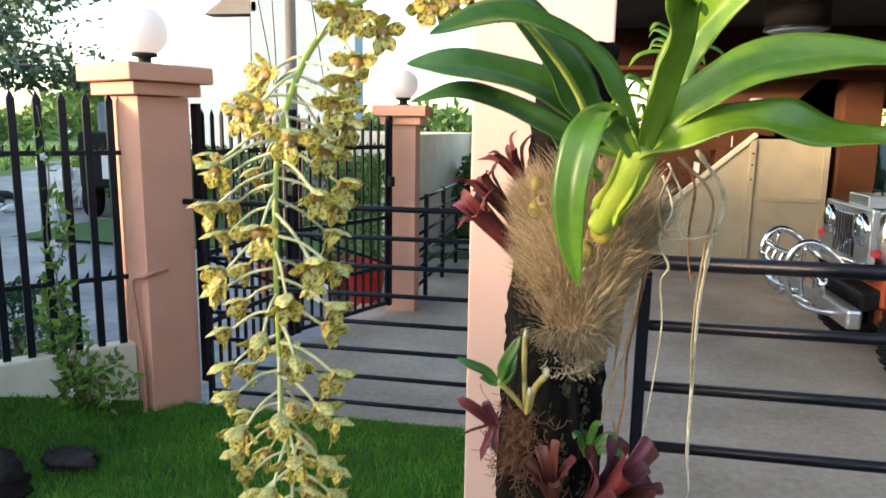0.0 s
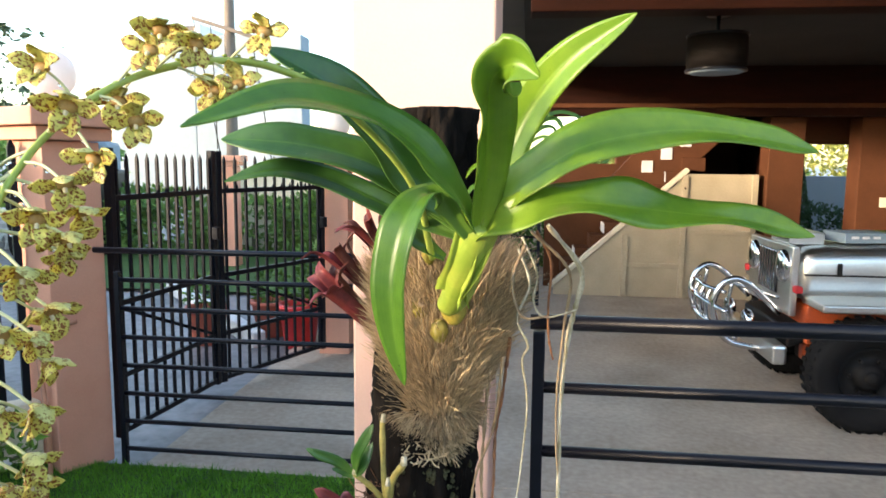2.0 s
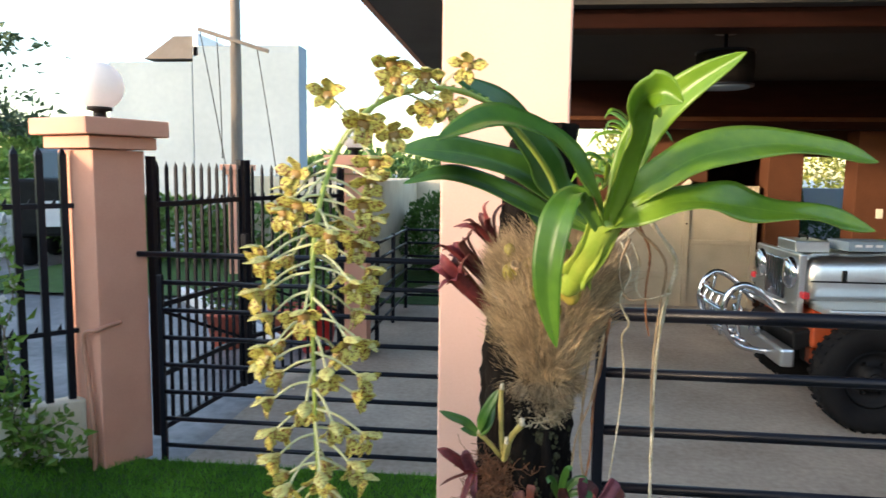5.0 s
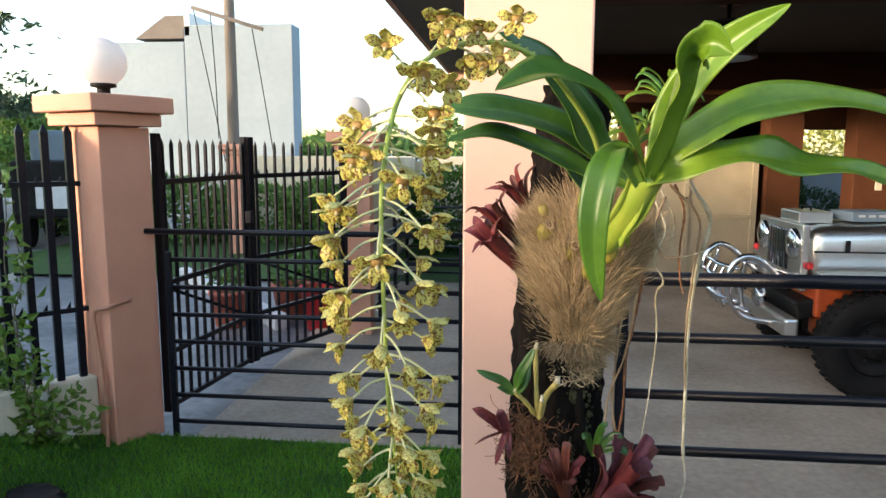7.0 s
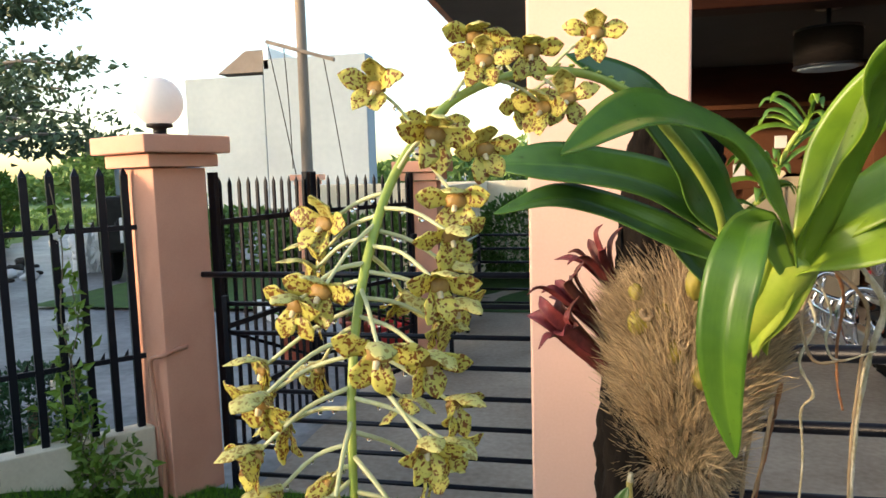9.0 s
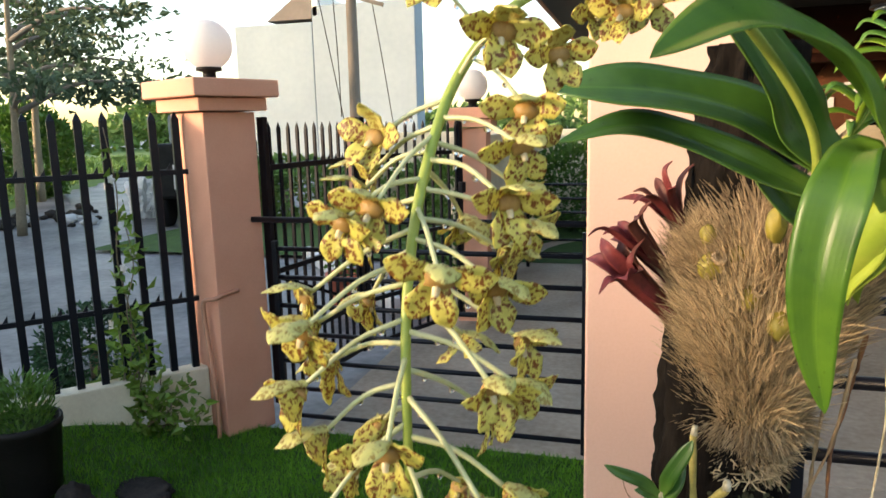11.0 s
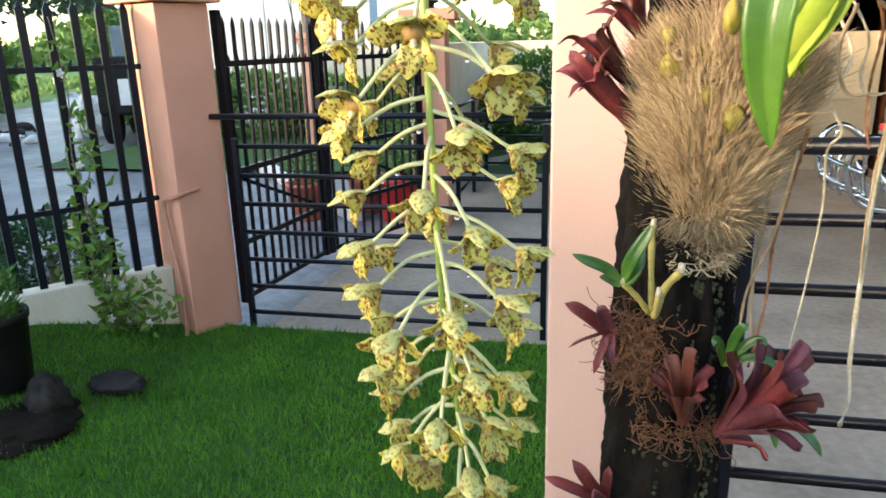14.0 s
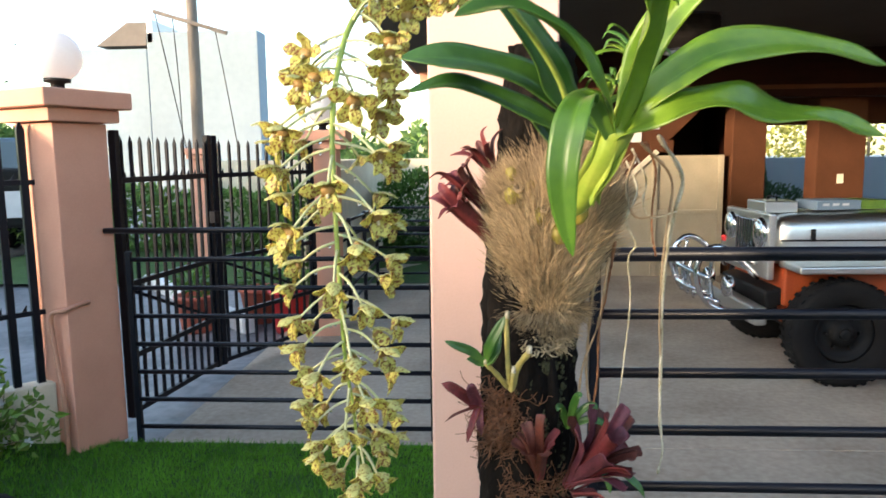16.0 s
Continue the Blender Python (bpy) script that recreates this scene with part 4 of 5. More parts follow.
def hedge(name, label, at, radii, count, leaf, mat, seed):
    t = thing(name, label, "bush", at)
    part("stem", tube([(0, 0, 0), (0, 0, radii[2])], 0.04, 6), TWIG, t)
    scatter(count, leaf_cloud((0, 0, radii[2]), radii, seed), leaf, leaf * 0.6, "crown", mat, t, np.random.default_rng(seed))
    return t


hedge("hedge", "dense clipped hedge in a yard", (-0.9, 11.6, 0), (1.0, 0.7, 0.72), 4200, 0.09, SHRUB, 61)
hedge("hedge", "dense green hedge by a boundary wall", (0.9, 12.0, 0), (1.0, 0.8, 0.68), 3000, 0.09, SHRUB, 62)
hedge("shrub", "green shrub behind the spear gate", (-1.95, 7.7, 0), (0.25, 0.5, 0.70), 1500, 0.07, SHRUB, 63)
for k, (x, y, rx, rz) in enumerate(((-6.6, 12.5, 1.5, 0.62), (-8.6, 13.5, 1.6, 0.65), (-4.9, 13.0, 1.2, 0.55), (-10.5, 15.5, 1.7, 0.7), (-3.4, 12.6, 0.9, 0.6))):
    hedge("roadside_bush", "bright green roadside bush across the street", (x, y, -0.05), (rx, 0.9, rz), 2200, 0.14, FARGREEN, 70 + k)


def tree(at, height, spread, seed, leaves, leaf, mat, label):
    t = thing("tree", label, "tree", at, group="street trees")
    rng = np.random.default_rng(seed)
    top = Vector((rng.normal(0, 0.3), rng.normal(0, 0.3), height * 0.86))
    part("trunk", tube([(0, 0, 0), (0.1, 0.05, height * 0.3), tuple(top * 0.7), tuple(top)], lambda q: height * (0.013 - 0.010 * q), 10), TWIG, t)
    clumps = []
    limbs = bmesh.new()
    for k in range(15):
        h = height * rng.uniform(0.34, 0.9)
        a = rng.uniform(0, 6.28)
        base = Vector((0.1, 0.05, 0)).lerp(top, 0.0) * 0 + Vector((top.x * h / height, top.y * h / height, h * 0.92))
        tip = base + Vector((math.cos(a), math.sin(a), rng.uniform(0.05, 0.3))) * spread * rng.uniform(0.55, 1.0) * (1.15 - 0.5 * h / height)
        tube([base, base.lerp(tip, 0.5) + Vector((0, 0, 0.1 * spread)), tip], lambda q: height * (0.008 - 0.006 * q), 6, limbs, 4)
        clumps += [(base.lerp(tip, f), spread * rng.uniform(0.16, 0.30)) for f in (0.55, 0.8, 1.0)]
    tagged(part("branchwork", limbs, POLEWOOD, t), kind="stuff")

    def place(r):
        c, s = clumps[int(r.integers(len(clumps)))]
        v = Vector(r.normal(0, 0.55, 3))
        return c + Vector((v.x * s * 0.85, v.y * s * 0.85, v.z * s * 0.26)), Vector((v.x, v.y, r.normal(0, 0.5)))
    scatter(leaves, place, leaf, leaf * 0.55, "crown", mat, t, rng)
    return t


tree((-10.6, 10.2, -0.05), 6.6, 2.6, 81, 2700, 0.18, TREELEAF, "spreading dark green street tree")
tree((-15.5, 15.5, -0.05), 8.5, 3.4, 82, 1900, 0.20, TREELEAF, "tall dark green street tree")
tree((-21.0, 17.0, -0.05), 8.0, 3.2, 83, 3000, 0.32, FARGREEN, "green tree down the street")
tree((-13.2, 19.5, -0.05), 3.2, 2.0, 84, 1600, 0.24, FARGREEN, "low green tree down the street")
cyp = thing("cypress", "dark green conical cypress behind the carport", "tree", (4.62, 12.4, 0.0))
part("trunk", tube([(0, 0, 0), (0, 0, 1.4)], 0.03, 8), TWIG, cyp)


def cone_spot(r):
    h = r.uniform(0.1, 1) ** 1.3
    a, k = r.uniform(0, 6.28), (1 - h) * 0.34 * r.uniform(0.6, 1) ** 0.5 + 0.02
    return (k * math.cos(a), k * math.sin(a), 0.25 + h * 1.75), (math.cos(a) * 0.5, math.sin(a) * 0.5, 0.9)


scatter(3600, cone_spot, 0.06, 0.022, "crown", CYPRESS, cyp, np.random.default_rng(85))
hedge("hedge", "low dark green hedge behind the carport", (5.0, 12.6, 0), (0.75, 0.5, 0.55), 2200, 0.07, CYPRESS, 86)
single("wall_garden", box((5.0, 0.15, 1.55), (7.3, 13.4, 0.76), 0.01), GREYWALL, "pale grey garden wall", "wall", kind="structure", smooth=False)
for x, y, r in ((6.3, 17.0, 2.2), (9.4, 18.0, 2.4), (4.0, 18.0, 2.0)):
    hedge("garden_tree", "yellow-green bushy tree behind a garden wall", (x, y, 0), (r, 1.2, 2.1), 3000, 0.16, YELLOWLEAF, int(90 + x))
far_rng = np.random.default_rng(88)
VERGE = Matrix.Translation((-14.0, 13.2, 0)) @ Matrix.Rotation(math.atan2(0.87, -0.49), 4, "Z")
single("verge", sheet(-18, 60, 0, 50, 60, 40, lambda x, y: -0.045 + 0.12 * smooth01(y / 1.5) + 0.10 * noise.noise((x * 0.4, y * 0.4, 1))), FARGREEN, "rough green roadside verge", "grass", VERGE, kind="structure")


def weed_spot(r):
    x, y = r.uniform(-18, 30), 0.3 + 14 * r.uniform() ** 2
    return VERGE @ Vector((x, y, 0.05 + 0.10 * r.uniform())), (r.normal(0, 0.4), r.normal(0, 0.4), 1.0)


scatter(7000, weed_spot, 0.34, 0.07, "weeds", FARGREEN, None, np.random.default_rng(87), label="tall weeds along the street", category="weeds")
hedge("roadside_bush", "tall dark green bush down the street", (-16.8, 16.4, 0), (1.5, 1.3, 1.25), 3000, 0.22, SHRUB, 78)


def far_spot(r):
    a = r.uniform(-1.25, 0.35)
    d = r.uniform(70, 95)
    h = 3.0 + 4.0 * noise.noise((a * 7, 0, 2)) + 2.2 * noise.noise((a * 27, 5, 2))
    return (d * math.sin(a), d * math.cos(a), r.uniform(0, 1) ** 0.7 * max(0.8, h)), r.normal(0, 1, 3)


scatter(9000, far_spot, 1.1, 0.7, "far_trees", FARGREEN, None, far_rng, label="far line of trees along the horizon", category="trees")

# things standing on the street
sack = thing("sack", "white plastic sack standing at the roadside", "sack", (-10.0, 12.7, -0.04))
part("bag", blob(0.40, (0, 0, 0.40), 4, 0.6, 1.7, (0.85, 0.7, 1.15), None, 3), WHITEPAINT, sack, smooth=False)
part("bag", blob(0.26, (0.22, 0.1, 0.30), 4, 0.8, 2.0, (0.9, 0.8, 1.2), None, 9), WHITEPAINT, sack, smooth=False)
truck = thing("parked_truck", "dark parked truck with a pale plate down the street", "truck", (-8.3, 12.6, -0.04), 20)
part("body", box((1.5, 2.4, 1.0), (0, 0, 1.05), 0.06), BLACKPLASTIC, truck, smooth=False)
part("cab", box((1.4, 1.2, 0.6), (0, 0.4, 1.80), 0.08), GREYWALL, truck, smooth=False)
part("tailgate", box((0.9, 0.03, 0.45), (0.1, -1.22, 0.95), 0.01), WHITEPAINT, truck, "white tailgate panel", smooth=False)
for x in (-0.65, 0.65):
    for y in (-0.8, 0.8):
        part("wheel", lathe([(0.2, -0.1), (0.34, -0.1), (0.36, 0.0), (0.34, 0.1), (0.2, 0.1)], 20), TYRE, truck, at=pose(x, y, 0.36, 0, 90, 0))
for k in range(26):
    x, y, r = -12.0 + far_rng.normal(0, 1.0), 11.2 + far_rng.normal(0, 1.0), far_rng.uniform(0.06, 0.22)
    single("rubble", blob(r, (0, 0, 0), 2, 0.5, 1.5, (1, 1, 0.6), None, k), STONE if k % 5 else WHITEPAINT, "broken concrete rubble heaped at the roadside", "rubble", pose(x, y, -0.03 + r * 0.35), "roadside rubble")
kerb = single("kerb", box((3.4, 0.14, 0.16), (0, 0, 0.04), 0.02), WHITEPAINT, "white-painted street kerb", "kerb", pose(-3.35, 7.75, 0, 0, 0, -49), kind="structure", smooth=False)


def flower_pot(at, r, h, label, mat, leaves, seed):
    t = thing("flower_pot", label, "plant pot", at, group="street pots")
    part("pot", lathe([(r * 0.72, 0), (r * 0.75, 0.01), (r, h * 0.9), (r * 1.08, h * 0.9), (r * 1.08, h), (r * 0.9, h), (r * 0.86, h * 0.8)]), mat, t)
    part("soil", lathe([(r * 0.85, h * 0.78), (r * 0.85, h * 0.86), (r * 0.2, h * 0.88)]), TURF, t, "dark soil")
    scatter(leaves, leaf_cloud((0, 0, h + 0.12), (r * 0.9, r * 0.9, 0.16), seed), 0.08, 0.03, "foliage", SHRUB, t, np.random.default_rng(seed))


flower_pot((-2.78, 6.55, -0.03), 0.19, 0.36, "terracotta pot with a green plant outside the gate", TERRACOTTA, 160, 91)
flower_pot((-2.28, 6.95, -0.03), 0.20, 0.36, "terracotta pot with a green plant by the kerb", TERRACOTTA, 160, 92)
flower_pot((-1.86, 6.55, -0.03), 0.19, 0.42, "bright red pot beside the gate pillar", REDPAINT, 60, 93)


# ---- the tree trunk that carries the plants ----
def trunk_axis(z):
    t = z / 1.8
    return Vector((0.067 + 0.055 * t ** 3 + 0.012 * math.sin(4 * t), 1.345 + 0.03 * t, z))


def trunk_radius(z):
    return 0.105 - 0.020 * z / 1.8 - 0.024 * smooth01((z - 1.3) / 0.5)


tb = bmesh.new()
rings = []
for i in range(221):
    z = -0.02 + 1.83 * i / 220
    c, r = trunk_axis(z), trunk_radius(z)
    ring = []
    for k in range(64):
        a = 2 * math.pi * k / 64
        d = Vector((math.cos(a), math.sin(a), 0))
        ridge = 0.010 * noise.noise((d.x * 4, d.y * 4, z * 5)) - 0.018 * abs(noise.noise((d.x * 7, d.y * 7, z * 8))) - 0.011 * abs(noise.noise((d.x * 16, d.y * 16, z * 22))) + 0.004 + 0.003 * noise.noise((d.x * 40, d.y * 40, z * 70))
        ring.append(tb.verts.new(c + d * (r + ridge)))
    rings.append(ring)
for p, q in zip(rings, rings[1:]):
    for k in range(64):
        tb.faces.new((p[k], p[(k + 1) % 64], q[(k + 1) % 64], q[k]))
tb.faces.new(rings[-1])
dead_tree = thing("dead_tree", "dark rough-barked dead tree carrying orchids and bromeliads", "tree")
part("trunk", tb, BARK, dead_tree)
mrng = np.random.default_rng(77)
moss = bmesh.new()
for i in range(1000):
    z = mrng.uniform(0.72, 1.27)
    a = mrng.normal(-1.05, 0.42)
    d = Vector((math.cos(a), math.sin(a), 0))
    if noise.noise((a * 3, z * 14, 2)) < -0.05:
        continue
    blob(mrng.uniform(0.0016, 0.0048), trunk_axis(z) + d * (trunk_radius(z) - 0.004), 1, 0.35, 3, (1, 1, mrng.uniform(0.8, 1.8)), moss, i)
tagged(part("moss", moss, BARKMOSS, dead_tree, "olive-grey moss and lichen crust"), kind="stuff")
# ---- the orchid ----
orchid = thing("orchid", "flowering orchid with a hanging spotted spike on a trunk", "orchid", (0.1, 1.27, 1.27))
OFF = Vector((0.1, 1.27, 1.27))


def rel(points):
    return [Vector(p) - OFF for p in points]


def orchid_leaf(points, width, mat, fold=0.35, up=(0, -0.55, 0.83), wave=0.0, twist=0.0, shape=None):
    bm = blade(rel(points), width, fold, 0.0016, None, up, 9, 8, wave, twist, shape)
    return part("leaf", bm, mat, orchid)


long_leaf = lambda t: max(0.0, min(1.0, 0.34 + 1.9 * t)) * max(0.0, 1 - max(0.0, (t - 0.55) / 0.45) ** 2.2) ** 0.8 + 0.02
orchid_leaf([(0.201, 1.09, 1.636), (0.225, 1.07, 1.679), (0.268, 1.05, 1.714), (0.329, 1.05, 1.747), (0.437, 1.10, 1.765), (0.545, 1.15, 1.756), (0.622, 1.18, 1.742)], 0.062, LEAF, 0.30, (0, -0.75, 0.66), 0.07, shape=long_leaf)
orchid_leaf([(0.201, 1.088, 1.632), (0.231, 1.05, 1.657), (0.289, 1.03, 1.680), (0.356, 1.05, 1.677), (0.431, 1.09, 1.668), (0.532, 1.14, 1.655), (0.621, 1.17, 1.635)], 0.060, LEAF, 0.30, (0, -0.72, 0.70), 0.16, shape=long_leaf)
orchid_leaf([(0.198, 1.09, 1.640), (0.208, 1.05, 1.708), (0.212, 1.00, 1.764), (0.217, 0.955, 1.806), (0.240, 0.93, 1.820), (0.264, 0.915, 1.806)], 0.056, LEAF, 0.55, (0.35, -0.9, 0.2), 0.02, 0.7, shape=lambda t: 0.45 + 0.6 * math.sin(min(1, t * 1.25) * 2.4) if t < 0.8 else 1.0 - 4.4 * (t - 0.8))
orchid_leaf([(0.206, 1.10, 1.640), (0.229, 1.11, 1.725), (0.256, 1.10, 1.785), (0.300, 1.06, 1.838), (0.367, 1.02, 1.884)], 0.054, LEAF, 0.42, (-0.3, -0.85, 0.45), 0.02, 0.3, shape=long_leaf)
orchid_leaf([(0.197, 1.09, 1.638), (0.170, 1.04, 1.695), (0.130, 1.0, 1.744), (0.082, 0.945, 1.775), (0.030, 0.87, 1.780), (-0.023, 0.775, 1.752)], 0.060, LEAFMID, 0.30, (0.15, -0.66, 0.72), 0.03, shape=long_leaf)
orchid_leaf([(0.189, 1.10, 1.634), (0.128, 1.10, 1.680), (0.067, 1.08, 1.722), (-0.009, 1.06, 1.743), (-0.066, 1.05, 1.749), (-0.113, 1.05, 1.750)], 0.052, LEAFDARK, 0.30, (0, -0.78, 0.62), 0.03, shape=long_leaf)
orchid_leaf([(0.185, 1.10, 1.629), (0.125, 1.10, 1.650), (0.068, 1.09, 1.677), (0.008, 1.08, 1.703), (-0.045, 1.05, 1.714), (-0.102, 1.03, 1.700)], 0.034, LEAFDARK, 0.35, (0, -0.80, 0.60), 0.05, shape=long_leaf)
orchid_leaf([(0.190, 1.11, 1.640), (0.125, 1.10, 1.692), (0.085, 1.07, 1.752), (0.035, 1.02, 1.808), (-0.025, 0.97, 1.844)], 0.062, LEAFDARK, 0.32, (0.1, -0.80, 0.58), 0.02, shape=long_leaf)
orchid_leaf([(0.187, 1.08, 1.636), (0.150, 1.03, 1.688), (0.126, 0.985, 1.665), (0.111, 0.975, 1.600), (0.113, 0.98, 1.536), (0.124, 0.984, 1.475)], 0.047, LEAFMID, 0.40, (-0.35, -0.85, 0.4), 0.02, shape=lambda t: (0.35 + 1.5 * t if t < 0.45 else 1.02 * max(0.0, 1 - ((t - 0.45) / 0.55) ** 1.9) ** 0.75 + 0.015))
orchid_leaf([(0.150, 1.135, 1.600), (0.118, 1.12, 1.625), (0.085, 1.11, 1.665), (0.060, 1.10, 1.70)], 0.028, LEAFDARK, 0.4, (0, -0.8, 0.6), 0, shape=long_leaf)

part("leaf_sheath", tube(rel([(0.150, 1.19, 1.525), (0.166, 1.165, 1.553), (0.182, 1.12, 1.600), (0.204, 1.09, 1.650)]), lambda t: 0.0170 + 0.004 * math.sin(t * 2.8) + 0.004 * t, 16), STEMYELLOW, orchid, "pale yellow-green leaf base")
for k, (dx, dz, tw) in enumerate(((-0.020, 0.055, 0.0), (0.020, 0.060, 0.5), (0.0, 0.075, -0.3))):
    part("leaf_sheath", blade(rel([(0.168, 1.152, 1.555), (0.184 + dx * 0.4, 1.105, 1.603), (0.203 + dx, 1.083, 1.640 + dz * 0.5)]), 0.054, 0.65, 0.002, None, (0, -0.8, 0.5), 7, 6, 0, tw, lambda t: 1 - 0.75 * t), STEMYELLOW, orchid)
BULBS = ((0.158, 1.190, 1.522, 0.019, 1.25), (0.132, 1.215, 1.478, 0.015, 1.35), (0.056, 1.235, 1.543, 0.017, 1.1), (0.052, 1.245, 1.580, 0.011, 1.3), (0.118, 1.195, 1.600, 0.012, 1.8), (0.101, 1.225, 1.508, 0.015, 1.25), (0.085, 1.235, 1.555, 0.010, 1.5))
for k, (x, y, z, r, s) in enumerate(BULBS):
    y, r = (y + 0.020, r * 0.9) if k else (y + 0.004, r)
    part("pseudobulb", blob(r, Vector((x, y, z)) - OFF, 3, 0.22, 1.6, (1, 0.9, s), None, k), BULB, orchid, "yellowish rounded pseudobulb")
    if k in (0, 2, 5):
        part("bulb_scar", lathe([(r * 0.62, 0), (r * 0.66, 0.003), (r * 0.45, 0.007), (r * 0.3, 0.002)], 16), SHEATH, orchid, "dry cut scar", at=Matrix.Translation(Vector((x + 0.5 * r, y - 0.72 * r, z + r * 0.75)) - OFF) @ pose(0, 0, 0, 48, 18, 0))

# rain drops lying on the leaves
beads = bmesh.new()
brng = np.random.default_rng(17)
for ob in [o for o in orchid.children if o.name.startswith("leaf") and "sheath" not in o.name]:
    polys = [q for q in ob.data.polygons if q.area > 4e-6]
    for j in brng.choice(len(polys), 34):
        q = polys[int(j)]
        r = brng.uniform(0.0007, 0.0017)
        bmesh.ops.create_icosphere(beads, subdivisions=2, radius=r, matrix=Matrix.Translation(q.center + q.normal * r * 0.3))
tagged(part("rain_beads", beads, WATER, orchid, "clear rain beads on the leaves"), kind="stuff")

# root basket: a shade-dark matted core with stiff fibres standing out of it
PROFILE = ((1.264, 0.030), (1.29, 0.046), (1.36, 0.072), (1.42, 0.096), (1.48, 0.116), (1.525, 0.118), (1.555, 0.094), (1.585, 0.050), (1.62, 0.030))


def basket(z):
    for (z0, r0), (z1, r1) in zip(PROFILE, PROFILE[1:]):
        if z <= z1:
            return r0 + (r1 - r0) * (z - z0) / (z1 - z0)
    return PROFILE[-1][1]


def basket_axis(z):
    return Vector((0.114 + 0.075 * (z - 1.27), 1.320, z))


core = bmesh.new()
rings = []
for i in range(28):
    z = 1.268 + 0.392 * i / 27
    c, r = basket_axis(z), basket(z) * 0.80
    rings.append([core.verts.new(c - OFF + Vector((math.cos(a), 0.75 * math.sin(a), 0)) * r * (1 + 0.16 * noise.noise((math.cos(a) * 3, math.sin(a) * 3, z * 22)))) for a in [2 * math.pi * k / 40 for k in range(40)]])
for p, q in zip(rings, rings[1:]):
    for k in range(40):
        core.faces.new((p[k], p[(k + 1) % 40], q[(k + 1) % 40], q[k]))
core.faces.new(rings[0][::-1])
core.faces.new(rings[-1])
part("root_mat", core, STRAWCORE, orchid, "matted brown root ball, darkened for shaded gaps between fibres")


def fibres(count, z0, z1, seed, length, rise):
    rng = np.random.default_rng(seed)
    verts, faces = [], []
    for i in range(count):
        z = z0 + (z1 - z0) * rng.uniform() ** 0.9
        a = rng.uniform(-3.6, 0.5)
        d = Vector((math.cos(a), 0.75 * math.sin(a), 0))
        lift = (z - 1.27) / 0.35
        r = basket(z) * rng.uniform(0.74, 0.95)
        p = basket_axis(z) + d * r
        n = Vector((math.cos(a), math.sin(a), 0))
        way = (n * rng.uniform(0.08, 0.60) + Vector((0, 0, rise * rng.uniform(0.6, 1.2))) + Vector(rng.normal(0, 0.15, 3))).normalized()
        if lift < 0.06:
            way = (n * 0.7 + Vector((0, 0, rng.uniform(-0.6, 0.3))) + Vector(rng.normal(0, 0.5, 3))).normalized()
        way = (way + noise.noise_vector(p * 26) * 0.38).normalized()
        l, w = length * rng.uniform(0.45, 1.25) * (0.55 if lift < 0.15 else 1), rng.uniform(0.00050, 0.00110)
        bend = Vector(rng.normal(0, 0.09, 3)) * l
        side = way.orthogonal().normalized()
        s2 = way.cross(side)
        line = [p, p + way * l * 0.5 + bend * 0.5, p + way * l + bend * 1.4 + n * l * 0.12]
        m = len(verts)
        for j, q in enumerate(line):
            ww = w * (1.0, 0.85, 0.25)[j]
            for k in range(3):
                aa = 2.094 * k
                verts.append(tuple(q - OFF + (side * math.cos(aa) + s2 * math.sin(aa)) * ww))
        for j in range(2):
            for k in range(3):
                faces.append((m + 3 * j + k, m + 3 * j + (k + 1) % 3, m + 3 * j + 3 + (k + 1) % 3, m + 3 * j + 3 + k))
    me = bpy.data.meshes.new("fibres")
    me.from_pydata(verts, [], faces)
    return me


tagged(part("root_fibre", fibres(19000, 1.262, 1.57, 8, 0.046, 1.0), STRAW, orchid, "straw-coloured upright root fibres"), kind="stuff")
tagged(part("root_fibre", fibres(2200, 1.49, 1.60, 9, 0.055, 1.2), SHEATH, orchid, "grey-brown dry upper roots"), kind="stuff")
tagged(part("root_fibre", fibres(6500, 1.258, 1.34, 10, 0.030, -0.35), STRAW, orchid, "combed straw-coloured lower roots"), kind="stuff")
tail = bmesh.new()
rng = np.random.default_rng(12)
for i in range(70):
    a = rng.uniform(-3.2, 0.1)
    p = Vector((0.112 + 0.03 * math.cos(a), 1.30 + 0.03 * math.sin(a), rng.uniform(1.262, 1.285)))
    q = p + Vector((rng.normal(0.3 * math.cos(a), 0.5), rng.normal(-0.35, 0.3), rng.uniform(-0.7, 0.1))) * 0.02
    tube(rel([p, (p + q) / 2 + Vector(rng.normal(0, 0.004, 3)), q]), 0.0009, 5, tail, 3)
tagged(part("root_fringe", tail, STRAW, orchid, "pale curled root tips"), kind="stuff")

